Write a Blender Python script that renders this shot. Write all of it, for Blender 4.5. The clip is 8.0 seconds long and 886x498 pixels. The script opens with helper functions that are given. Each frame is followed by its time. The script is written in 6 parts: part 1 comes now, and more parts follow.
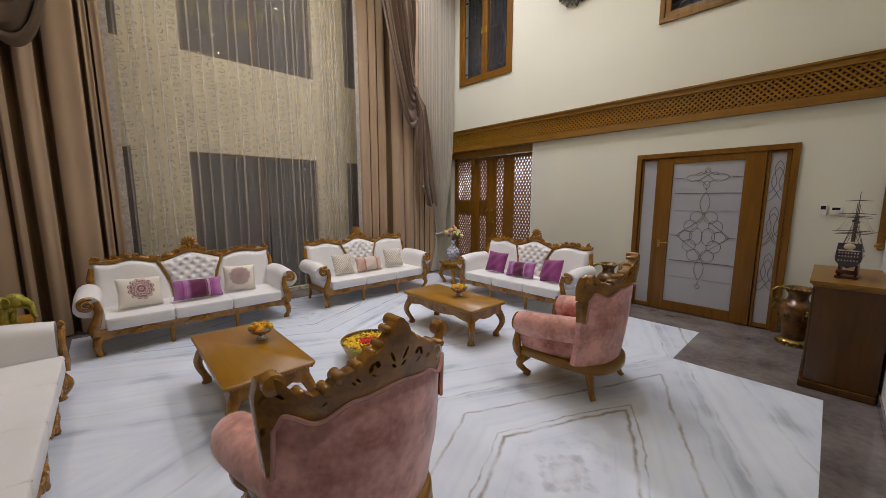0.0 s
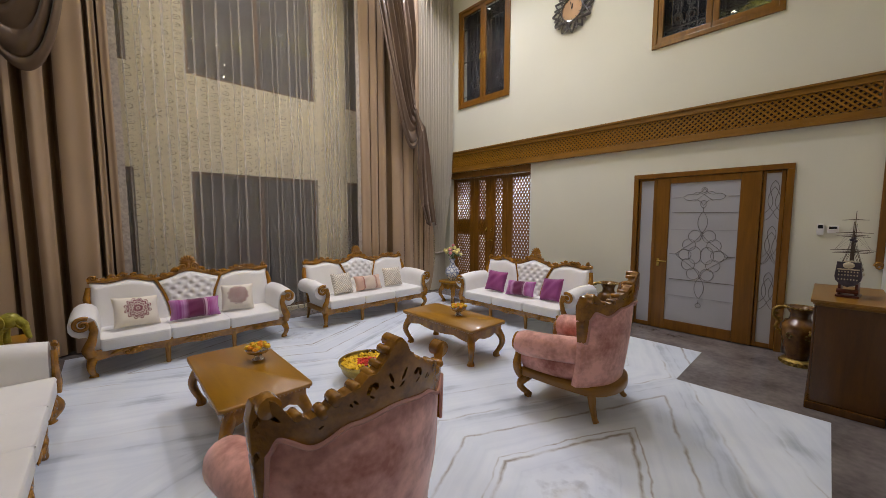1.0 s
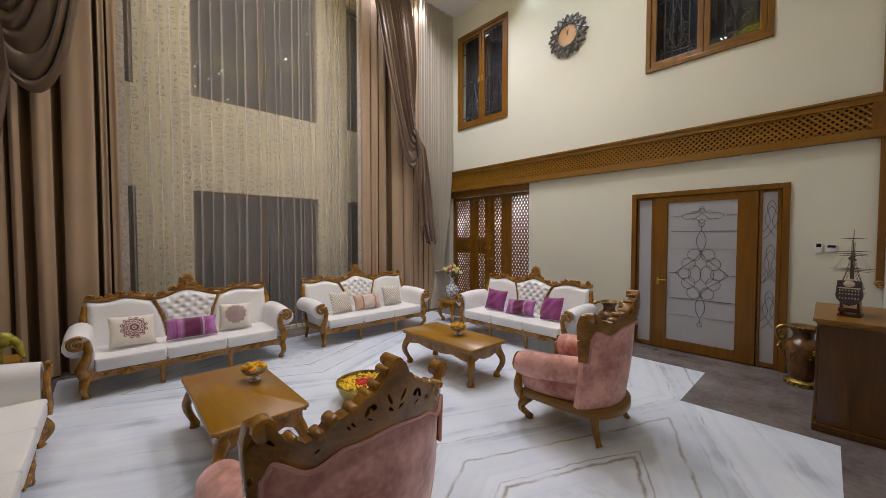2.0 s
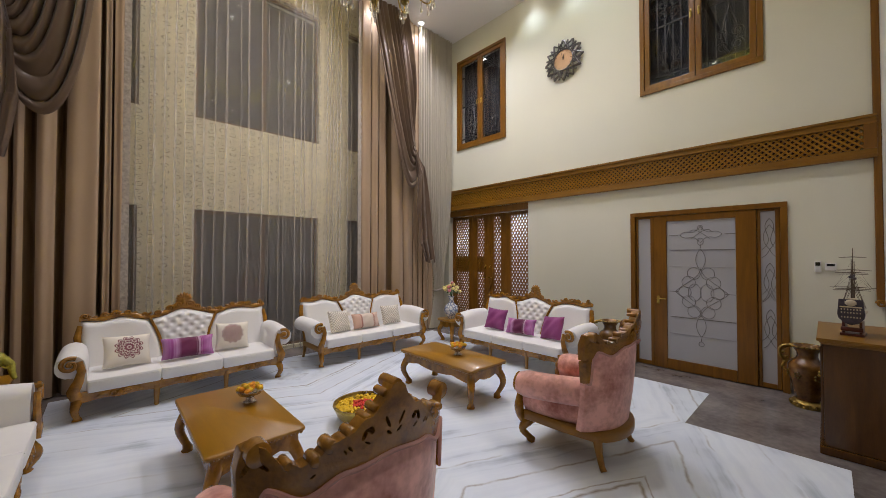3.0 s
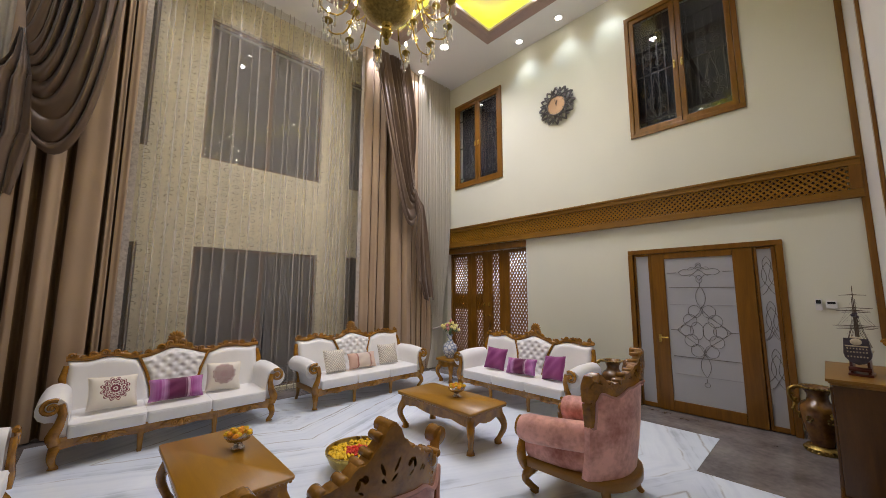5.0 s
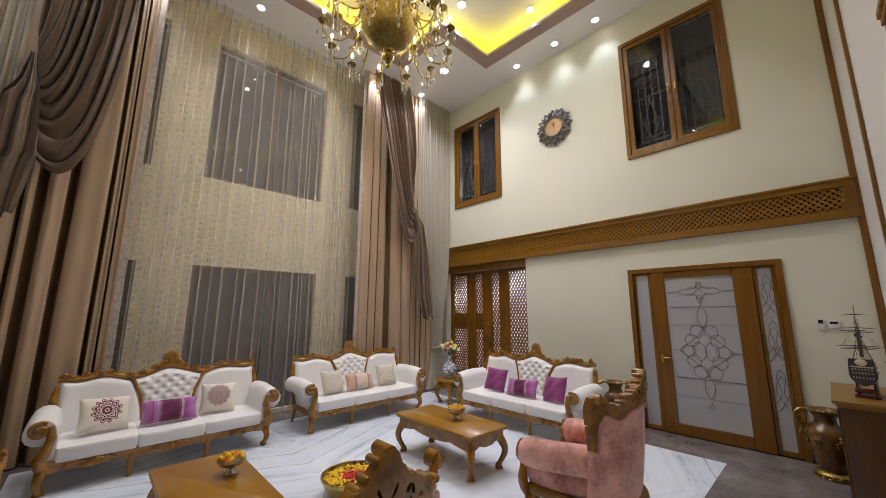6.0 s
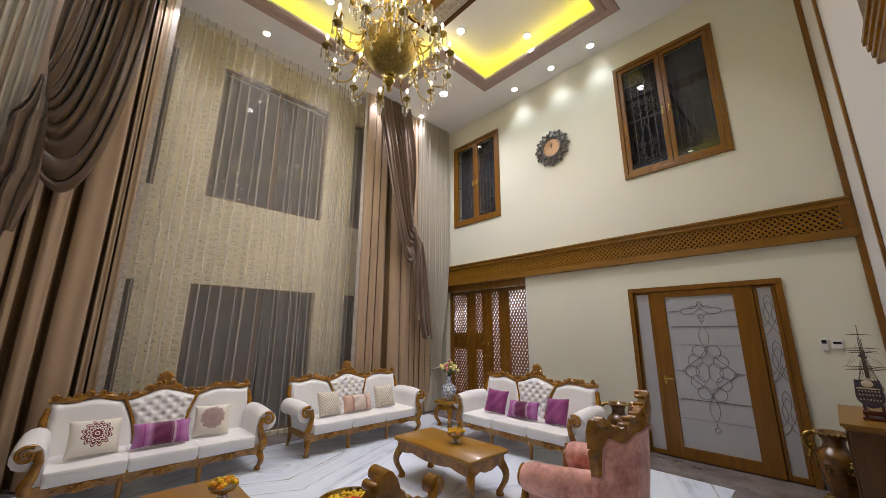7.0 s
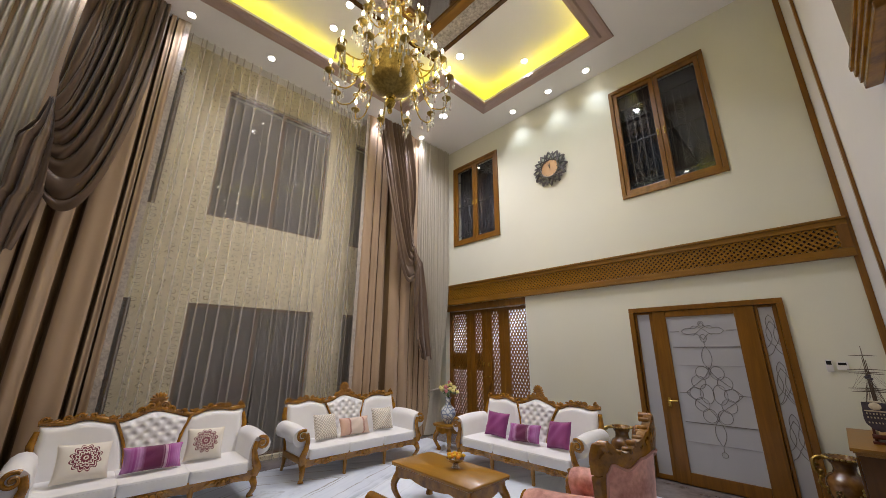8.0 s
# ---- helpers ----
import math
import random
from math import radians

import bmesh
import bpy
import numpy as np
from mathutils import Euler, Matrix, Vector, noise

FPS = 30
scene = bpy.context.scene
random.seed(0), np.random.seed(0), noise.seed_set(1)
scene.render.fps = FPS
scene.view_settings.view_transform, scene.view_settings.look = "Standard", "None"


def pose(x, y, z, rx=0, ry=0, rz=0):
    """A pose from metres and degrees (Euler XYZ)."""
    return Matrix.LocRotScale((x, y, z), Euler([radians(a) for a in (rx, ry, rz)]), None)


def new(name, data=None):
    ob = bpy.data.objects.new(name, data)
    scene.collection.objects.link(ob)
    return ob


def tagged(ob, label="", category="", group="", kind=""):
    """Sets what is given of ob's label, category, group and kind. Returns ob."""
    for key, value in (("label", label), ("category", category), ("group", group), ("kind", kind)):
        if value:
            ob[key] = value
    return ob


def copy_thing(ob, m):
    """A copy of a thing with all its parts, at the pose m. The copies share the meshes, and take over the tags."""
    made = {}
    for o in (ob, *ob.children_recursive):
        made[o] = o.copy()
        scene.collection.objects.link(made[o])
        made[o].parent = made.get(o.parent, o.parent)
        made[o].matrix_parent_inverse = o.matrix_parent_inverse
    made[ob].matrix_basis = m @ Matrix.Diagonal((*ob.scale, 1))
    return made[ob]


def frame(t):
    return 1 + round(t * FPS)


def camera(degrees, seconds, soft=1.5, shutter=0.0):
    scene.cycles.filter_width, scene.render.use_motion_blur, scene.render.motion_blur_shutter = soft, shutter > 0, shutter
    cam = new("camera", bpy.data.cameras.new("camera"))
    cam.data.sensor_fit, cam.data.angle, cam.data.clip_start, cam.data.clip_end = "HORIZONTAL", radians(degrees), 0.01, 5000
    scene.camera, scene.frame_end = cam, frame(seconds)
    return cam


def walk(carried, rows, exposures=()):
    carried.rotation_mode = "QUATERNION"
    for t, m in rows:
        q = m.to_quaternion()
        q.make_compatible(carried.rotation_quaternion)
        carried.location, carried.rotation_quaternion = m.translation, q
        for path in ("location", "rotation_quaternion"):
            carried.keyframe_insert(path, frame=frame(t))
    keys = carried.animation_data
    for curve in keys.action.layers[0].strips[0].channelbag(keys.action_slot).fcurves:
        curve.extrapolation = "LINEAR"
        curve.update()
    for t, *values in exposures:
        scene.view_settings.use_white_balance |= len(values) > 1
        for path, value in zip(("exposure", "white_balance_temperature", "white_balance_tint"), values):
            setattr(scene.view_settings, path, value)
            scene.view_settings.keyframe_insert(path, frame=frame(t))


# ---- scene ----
cam = camera(101.9, 8.0, soft=0.6)
EYE = (-6.253, -2.425, 1.715)
# seconds, yaw, pitch, roll: a slow tilt upwards from one spot
PATH = [
    (0.0, -42.911, -7.879, -0.01), (0.5, -42.967, -6.330, -0.01), (1.0, -43.005, -4.866, -0.01), (1.5, -43.047, -3.390, -0.02),
    (3.0, -43.168, 1.060, -0.03), (3.5, -43.245, 2.545, -0.04), (4.0, -43.285, 4.015, -0.045), (4.5, -43.347, 5.490, -0.06),
    (6.0, -43.498, 9.990, -0.14), (6.5, -43.543, 11.470, -0.17), (7.0, -43.589, 12.984, -0.19), (7.5, -43.625, 14.505, -0.21),
    (8.0, -43.686, 16.022, -0.25),
]
walk(cam, [(t, pose(*EYE, 90 + p, r, w)) for t, w, p, r in PATH], exposures=[(0.0, 0.60), (8.0, 0.69)])

# ---- night outside, lamps inside ----
world = bpy.data.worlds.new("night")
scene.world = world
world.use_nodes = True
world.node_tree.nodes["Background"].inputs[0].default_value = (0.012, 0.014, 0.022, 1)
world.node_tree.nodes["Background"].inputs[1].default_value = 1.0
DOWN_W, WALL_W, NOTCH_W, ROW_W = 140.0, 26.0, 185.0, 54.0
DIM_W, BACK_FILL_W, MID_W, SIDE_W = 12.0, 230.0, 74.0, 44.0
EDGE_W = 90.0
LAMP_COLOUR = (0.955, 0.915, 1.0)
COOL = (0.80, 0.90, 1.0)
CZ = 7.0          # main ceiling
RZ = 7.28         # raised ceiling of the coffer
MX = -4.26        # the room's middle line


def downlamp(x, y, z, watts, cone=125, blend=0.5, col=LAMP_COLOUR):
    d = bpy.data.lights.new("downlight_lamp", "SPOT")
    d.energy, d.spot_size, d.spot_blend, d.color, d.shadow_soft_size = watts, radians(cone), blend, col, 0.05
    o = new("downlight_lamp", d)
    o.matrix_basis = pose(x, y, z)
    return o


# ---- materials ----
def mat(name, base, rough=0.5, metal=0.0, var=0.12, scale=3.0, fine=40.0, bump=0.08, sheen=0.0, coat=0.0, dark=None, spec=0.5):
    """A surface with two scales of variation in colour, roughness and relief."""
    m = bpy.data.materials.new(name)
    m.use_nodes = True
    nt = m.node_tree
    b = nt.nodes["Principled BSDF"]
    tc = nt.nodes.new("ShaderNodeTexCoord")
    n1, n2 = nt.nodes.new("ShaderNodeTexNoise"), nt.nodes.new("ShaderNodeTexNoise")
    n1.inputs["Scale"].default_value, n1.inputs["Detail"].default_value = scale, 5
    n2.inputs["Scale"].default_value, n2.inputs["Detail"].default_value = fine, 3
    nt.links.new(tc.outputs["Object"], n1.inputs["Vector"])
    nt.links.new(tc.outputs["Object"], n2.inputs["Vector"])
    add = nt.nodes.new("ShaderNodeMath")
    add.operation = "MULTIPLY_ADD"
    nt.links.new(n2.outputs["Fac"], add.inputs[0])
    add.inputs[1].default_value = 0.35
    nt.links.new(n1.outputs["Fac"], add.inputs[2])
    ramp = nt.nodes.new("ShaderNodeValToRGB")
    ramp.color_ramp.elements[0].position, ramp.color_ramp.elements[1].position = 0.42, 0.95
    lo = dark or [c * (1 - var) for c in base]
    hi = [min(1, c * (1 + var)) for c in base]
    ramp.color_ramp.elements[0].color, ramp.color_ramp.elements[1].color = (*lo, 1), (*hi, 1)
    nt.links.new(add.outputs[0], ramp.inputs[0])
    nt.links.new(ramp.outputs[0], b.inputs["Base Color"])
    mr = nt.nodes.new("ShaderNodeMapRange")
    mr.inputs["To Min"].default_value, mr.inputs["To Max"].default_value = rough * 0.85, min(1, rough * 1.15)
    nt.links.new(n1.outputs["Fac"], mr.inputs["Value"])
    nt.links.new(mr.outputs[0], b.inputs["Roughness"])
    b.inputs["Metallic"].default_value = metal
    b.inputs["Sheen Weight"].default_value = sheen
    b.inputs["Coat Weight"].default_value = coat
    b.inputs["Coat Roughness"].default_value = 0.12
    b.inputs["Specular IOR Level"].default_value = spec
    if bump:
        bp = nt.nodes.new("ShaderNodeBump")
        bp.inputs["Strength"].default_value, bp.inputs["Distance"].default_value = bump, 0.01
        nt.links.new(n2.outputs["Fac"], bp.inputs["Height"])
        nt.links.new(bp.outputs[0], b.inputs["Normal"])
    return m


def wood(name, base, dark, rough=0.28, axis=(1, 1, 1), coat=0.3):
    """Polished timber: grain drawn out along the axis with the small factor."""
    m = mat(name, base, rough, coat=coat, var=0.15, bump=0.05)
    nt = m.node_tree
    tc = [n for n in nt.nodes if n.type == "TEX_COORD"][0]
    mp = nt.nodes.new("ShaderNodeMapping")
    mp.inputs["Scale"].default_value = axis
    nt.links.new(tc.outputs["Object"], mp.inputs["Vector"])
    for n in nt.nodes:
        if n.type == "TEX_NOISE":
            n.inputs["Distortion"].default_value = 0.6
            nt.links.new(mp.outputs[0], n.inputs["Vector"])
        if n.type == "VALTORGB":
            n.color_ramp.elements[0].color = (*dark, 1)
            n.color_ramp.elements[0].position, n.color_ramp.elements[1].position = 0.35, 1.0
    return m


def emitter(name, col, strength):
    m = bpy.data.materials.new(name)
    m.use_nodes = True
    b = m.node_tree.nodes["Principled BSDF"]
    b.inputs["Base Color"].default_value = (*col, 1)
    b.inputs["Emission Color"].default_value = (*col, 1)
    b.inputs["Emission Strength"].default_value = strength
    return m


def glass(name, tint=(1, 1, 1), rough=0.0):
    m = bpy.data.materials.new(name)
    m.use_nodes = True
    b = m.node_tree.nodes["Principled BSDF"]
    b.inputs["Base Color"].default_value = (*tint, 1)
    b.inputs["Transmission Weight"].default_value = 1.0
    b.inputs["Roughness"].default_value = rough
    b.inputs["IOR"].default_value = 1.45
    return m


def marble():
    """White marble slabs laid mirrored about two middle lines, so that the grey and brown veins form nested diamonds."""
    m = bpy.data.materials.new("white_marble")
    m.use_nodes = True
    nt = m.node_tree
    N, L = nt.nodes.new, nt.links.new
    b = nt.nodes["Principled BSDF"]

    def math_(op, a, c=None, d=None):
        n = N("ShaderNodeMath")
        n.operation = op
        for i, v in enumerate((a, c, d)):
            if v is None:
                continue
            if isinstance(v, (int, float)):
                n.inputs[i].default_value = v
            else:
                L(v, n.inputs[i])
        return n.outputs[0]

    def noise(vec, scale, detail=4, w=None):
        n = N("ShaderNodeTexNoise")
        n.inputs["Scale"].default_value, n.inputs["Detail"].default_value = scale, detail
        if w is None:
            L(vec, n.inputs["Vector"])
        else:
            n.noise_dimensions = "1D"
            L(w, n.inputs["W"])
        return n.outputs["Fac"]

    geo = N("ShaderNodeNewGeometry")
    sep = N("ShaderNodeSeparateXYZ")
    L(geo.outputs["Position"], sep.inputs[0])
    px = math_("PINGPONG", math_("ADD", sep.outputs[0], 4.29), 2.4)
    py = math_("PINGPONG", math_("ADD", sep.outputs[1], 1.44), 2.1)
    cmb = N("ShaderNodeCombineXYZ")
    L(px, cmb.inputs[0])
    L(py, cmb.inputs[1])
    folded = cmb.outputs[0]
    d0 = math_("MULTIPLY_ADD", px, 0.46, py)
    wob = math_("SUBTRACT", noise(folded, 1.3, 3), 0.5)
    wob2 = math_("SUBTRACT", noise(folded, 7.0, 4), 0.5)
    d = math_("ADD", math_("MULTIPLY_ADD", wob, 0.15, d0), math_("MULTIPLY", wob2, 0.05))
    streak = noise(None, 3.2, 6, d)
    fine = noise(None, 11.0, 5, d)
    cloud = noise(folded, 1.6, 4)
    r1 = N("ShaderNodeValToRGB")
    for p, c in ((0.26, (0.43, 0.49, 0.57)), (0.40, (0.67, 0.735, 0.83)), (0.60, (0.76, 0.82, 0.90)), (0.8, (0.68, 0.74, 0.83))):
        e = r1.color_ramp.elements.new(p)
        e.color = (*c, 1)
    r1.color_ramp.elements.remove(r1.color_ramp.elements[0])
    r1.color_ramp.elements.remove(r1.color_ramp.elements[-1])
    L(math_("MULTIPLY_ADD", math_("SUBTRACT", streak, 0.5), 0.8, math_("MULTIPLY_ADD", fine, 0.25, math_("MULTIPLY", cloud, 0.75))), r1.inputs[0])
    # thin vein lines
    def line(at, width):
        return math_("SUBTRACT", 1.0, math_("MINIMUM", math_("DIVIDE", math_("ABSOLUTE", math_("SUBTRACT", d, at)), width), 1.0))
    dapple = math_("MULTIPLY", math_("MAXIMUM", math_("SUBTRACT", noise(folded, 4.0, 5), 0.38), 0.0), 4.5)
    broad = math_("MULTIPLY", math_("MAXIMUM", math_("SUBTRACT", noise(folded, 0.7, 2), 0.36), 0.0), 4.5)
    ring = math_("MAXIMUM", line(0.465, 0.024), math_("MULTIPLY", line(0.53, 0.012), 0.8))
    ring = math_("MAXIMUM", ring, math_("MULTIPLY", line(0.86, 0.020), 0.8))
    ring = math_("MAXIMUM", ring, math_("MULTIPLY", line(0.06, 0.05), 0.5))
    ring = math_("MULTIPLY", ring, math_("LESS_THAN", d0, 1.3))
    ring = math_("MULTIPLY", ring, math_("MINIMUM", math_("ADD", dapple, 0.25), 1.0))
    veins = math_("MULTIPLY", line(1.18, 0.016), 0.7)
    veins = math_("MAXIMUM", veins, math_("MULTIPLY", line(1.62, 0.014), 0.55))
    veins = math_("MAXIMUM", veins, math_("MULTIPLY", line(2.35, 0.02), 0.6))
    veins = math_("MINIMUM", math_("MAXIMUM", ring, math_("MULTIPLY", math_("MULTIPLY", veins, dapple), broad)), 0.85)
    heart = math_("MULTIPLY", math_("SUBTRACT", 1.0, math_("MINIMUM", math_("DIVIDE", d0, 0.36), 1.0)), math_("MAXIMUM", math_("MULTIPLY_ADD", noise(folded, 9.0, 6), 5.0, -2.4), 0.0))
    tint = N("ShaderNodeMixRGB")
    L(math_("MINIMUM", heart, 0.4), tint.inputs[0])
    L(r1.outputs[0], tint.inputs[1])
    tint.inputs[2].default_value = (0.33, 0.37, 0.44, 1)
    mix = N("ShaderNodeMixRGB")
    L(veins, mix.inputs[0])
    L(tint.outputs[0], mix.inputs[1])
    mix.inputs[2].default_value = (0.27, 0.235, 0.19, 1)
    L(mix.outputs[0], b.inputs["Base Color"])
    b.inputs["Roughness"].default_value = 0.11
    b.inputs["Specular IOR Level"].default_value = 0.45
    return m


def grey_stone():
    m = mat("grey_stone", (0.185, 0.162, 0.155), 0.11, var=0.5, scale=2.2, fine=17, bump=0.0)
    return m


def sprig(nt, vec, px, pz):
    """0 to 1: rows of small curled sprigs, px by pz metres, every other column half a step lower."""
    N, L = nt.nodes.new, nt.links.new

    def m_(op, a, c=None, d=None):
        n = N("ShaderNodeMath")
        n.operation = op
        for i, v in enumerate((a, c, d)):
            if isinstance(v, (int, float)):
                n.inputs[i].default_value = v
            elif v is not None:
                L(v, n.inputs[i])
        return n.outputs[0]
    warp = N("ShaderNodeTexNoise")
    warp.inputs["Scale"].default_value, warp.inputs["Detail"].default_value = 9.0, 3
    L(vec, warp.inputs["Vector"])
    sep = N("ShaderNodeSeparateXYZ")
    L(vec, sep.inputs[0])
    w = m_("MULTIPLY", m_("SUBTRACT", warp.outputs["Fac"], 0.5), 0.5)
    u = m_("ADD", m_("DIVIDE", sep.outputs[0], px), w)
    col = m_("FLOOR", u)
    v = m_("ADD", m_("DIVIDE", sep.outputs[2], pz), m_("MULTIPLY_ADD", m_("MODULO", m_("ABSOLUTE", col), 2.0), 0.5, w))
    fx, fz = m_("SUBTRACT", m_("SUBTRACT", u, col), 0.5), m_("SUBTRACT", m_("SUBTRACT", v, m_("FLOOR", v)), 0.5)
    r = m_("SQRT", m_("ADD", m_("MULTIPLY", fx, fx), m_("MULTIPLY", fz, fz)))
    ring = m_("ABSOLUTE", m_("SUBTRACT", r, 0.27))
    line = m_("SUBTRACT", 1.0, m_("MINIMUM", m_("DIVIDE", m_("MINIMUM", ring, m_("MULTIPLY", r, 0.8)), 0.10), 1.0))
    near = m_("SUBTRACT", 1.0, m_("MINIMUM", m_("MAXIMUM", m_("MULTIPLY_ADD", r, 5.0, -1.6), 0.0), 1.0))
    patchy = N("ShaderNodeTexNoise")
    patchy.inputs["Scale"].default_value, patchy.inputs["Detail"].default_value = 26.0, 4
    L(vec, patchy.inputs["Vector"])
    return m_("MULTIPLY", m_("MULTIPLY", line, near), m_("MINIMUM", m_("MAXIMUM", m_("MULTIPLY_ADD", patchy.outputs["Fac"], 7.0, -3.0), 0.0), 1.0))


def sheer(name, col, alpha, motif=0.0):
    """Thin woven cloth: light passes between the threads; an embroidered sprig is denser."""
    m = bpy.data.materials.new(name)
    m.use_nodes = True
    nt = m.node_tree
    N, L = nt.nodes.new, nt.links.new
    nt.nodes.remove(nt.nodes["Principled BSDF"])
    out = nt.nodes["Material Output"]
    tc = N("ShaderNodeTexCoord")
    dif, trl, tra = N("ShaderNodeBsdfDiffuse"), N("ShaderNodeBsdfTranslucent"), N("ShaderNodeBsdfTransparent")
    n = N("ShaderNodeTexNoise")
    n.inputs["Scale"].default_value, n.inputs["Detail"].default_value = 60.0, 4
    L(tc.outputs["Object"], n.inputs["Vector"])
    thread = N("ShaderNodeMapRange")
    thread.inputs["To Min"].default_value, thread.inputs["To Max"].default_value = alpha * 0.8, min(1.0, alpha * 1.2)
    L(n.outputs["Fac"], thread.inputs["Value"])
    dense = thread.outputs[0]
    if motif:
        mx = N("ShaderNodeMath")
        mx.operation = "MULTIPLY_ADD"
        L(sprig(nt, tc.outputs["Object"], 0.150, 0.108), mx.inputs[0])
        mx.inputs[1].default_value = motif
        L(dense, mx.inputs[2])
        dense = mx.outputs[0]
    dif.inputs[0].default_value = trl.inputs[0].default_value = (*col, 1)
    m1, m2 = N("ShaderNodeMixShader"), N("ShaderNodeMixShader")
    m1.inputs[0].default_value = 0.3
    L(dif.outputs[0], m1.inputs[1])
    L(trl.outputs[0], m1.inputs[2])
    L(dense, m2.inputs[0])
    L(tra.outputs[0], m2.inputs[1])
    L(m1.outputs[0], m2.inputs[2])
    L(m2.outputs[0], out.inputs[0])
    return m


WALL = mat("cream_wall_paint", (0.71, 0.71, 0.60), 0.55, var=0.03, scale=0.8, fine=120, bump=0.03)
def sprig_wall():
    """Cream wall surface repeating the sheer's columns of small curled olive sprigs."""
    m = mat("cream_wall_with_sprigs", (0.74, 0.68, 0.48), 0.6, var=0.09, scale=2.5, bump=0.03)
    nt = m.node_tree
    N, L = nt.nodes.new, nt.links.new
    tc = [n for n in nt.nodes if n.type == "TEX_COORD"][0]
    ground = [n for n in nt.nodes if n.type == "VALTORGB"][0]
    mix = N("ShaderNodeMixRGB")
    L(sprig(nt, tc.outputs["Object"], 0.150, 0.108), mix.inputs[0])
    L(ground.outputs[0], mix.inputs[1])
    mix.inputs[2].default_value = (0.12, 0.10, 0.045, 1)
    L(mix.outputs[0], nt.nodes["Principled BSDF"].inputs["Base Color"])
    return m


# the sheer's sprigs are added to the wall so they show through it
SPRIG_WALL = sprig_wall()
WHITE_WALL = mat("white_wall_paint", (0.72, 0.71, 0.70), 0.55, var=0.03, scale=0.8, fine=120, bump=0.03)
TAUPE = mat("taupe_bounce_cut", (0.34, 0.29, 0.24), 0.6, var=0.05, scale=0.8, fine=120, bump=0.03)
CEIL = mat("ceiling_paint", (0.86, 0.86, 0.87), 0.6, var=0.02, scale=0.6, fine=120, bump=0.02)
MAUVE = mat("mauve_moulding_paint", (0.43, 0.32, 0.28), 0.8, var=0.06)
MARBLE, GREY = marble(), grey_stone()
TEAK = wood("golden_teak", (0.30, 0.140, 0.008), (0.20, 0.086, 0.004), 0.34, (1, 1, 6), 0.1)
TEAK_H = wood("golden_teak_lengthwise", (0.24, 0.112, 0.006), (0.165, 0.072, 0.003), 0.40, (6, 0.6, 6), 0.08)
TEAK_V = wood("golden_teak_upright", (0.215, 0.092, 0.006), (0.125, 0.050, 0.003), 0.30, (7, 7, 0.5), 0.08)
CARVED = mat("carved_golden_wood", (0.34, 0.155, 0.012), 0.24, var=0.25, scale=9, fine=55, bump=0.3, coat=0.35, dark=(0.15, 0.060, 0.005))
TABLETOP = wood("tabletop_wood", (0.33, 0.158, 0.003), (0.26, 0.116, 0.003), 0.33, (5, 0.6, 5), 0.2)
DARKWOOD = wood("brown_cabinet_wood", (0.095, 0.038, 0.004), (0.055, 0.021, 0.002), 0.24, (5, 5, 0.6), 0.1)
BACKING = mat("dark_red_backing", (0.030, 0.007, 0.005), 0.7)
LEATHER = mat("white_upholstery", (0.78, 0.77, 0.755), 0.5, var=0.04, scale=4, fine=200, bump=0.08)
VELVET = mat("dusty_pink_velvet", (0.80, 0.43, 0.36), 0.7, var=0.12, scale=4.5, fine=26, bump=0.12, sheen=0.5, dark=(0.40, 0.125, 0.085))
for n_ in VELVET.node_tree.nodes:
    if n_.type == "VALTORGB":
        n_.color_ramp.elements[0].position, n_.color_ramp.elements[1].position = 0.46, 0.80
PIPING = mat("pink_piping", (0.55, 0.29, 0.23), 0.6)
BEIGE = mat("beige_drape", (0.40, 0.282, 0.178), 0.6, var=0.06, scale=1.5, fine=220, bump=0.06, sheen=0.2)
BRONZE_CLOTH = mat("bronze_satin", (0.150, 0.100, 0.068), 0.34, var=0.12, scale=2, fine=150, bump=0.05, sheen=0.15)
LACE = mat("lace_border", (0.42, 0.37, 0.32), 0.7, var=0.35, scale=30, fine=90, bump=0.4)
SHEER_MAIN = sheer("fine_sheer", (0.74, 0.68, 0.61), 0.26, 0.035)
SHEER_GREY = sheer("plain_grey_sheer", (0.66, 0.62, 0.53), 0.93)
BRASS = mat("antique_brass", (0.46, 0.33, 0.08), 0.28, 1.0, var=0.3, scale=9, fine=60, bump=0.2)
BRASS_DARK = mat("engraved_brass", (0.24, 0.175, 0.05), 0.4, 1.0, var=0.45, scale=30, fine=90, bump=0.6)
CRYSTAL = glass("crystal", (1, 0.98, 0.93))
CRYSTAL.node_tree.nodes["Principled BSDF"].inputs["Transmission Weight"].default_value = 0.6
PANE = glass("window_glass", (0.75, 0.8, 0.85))
FROST = mat("frosted_glass", (0.43, 0.44, 0.47), 0.25, var=0.05, scale=1.5, fine=300, bump=0.03)
ETCH = mat("etched_line", (0.14, 0.13, 0.12), 0.4)
ETCH_SOFT = mat("pale_etched_line", (0.30, 0.30, 0.32), 0.4)
BLACK = mat("dark_metal", (0.02, 0.02, 0.022), 0.4, 0.6)
IRON = mat("painted_iron", (0.045, 0.042, 0.038), 0.35, 0.3, var=0.3)
GUN = mat("gunmetal", (0.16, 0.15, 0.15), 0.3, 0.9, var=0.4, scale=20)
COPPER = mat("copper_dial",  (0.42, 0.27, 0.16), 0.35, 0.7)
PLASTIC = mat("white_plastic", (0.75, 0.75, 0.74), 0.4, var=0.02)
SCREEN = mat("dark_display", (0.02, 0.022, 0.025), 0.15)
SILVER = mat("silver", (0.62, 0.58, 0.55), 0.25, 1.0, var=0.2, scale=20)
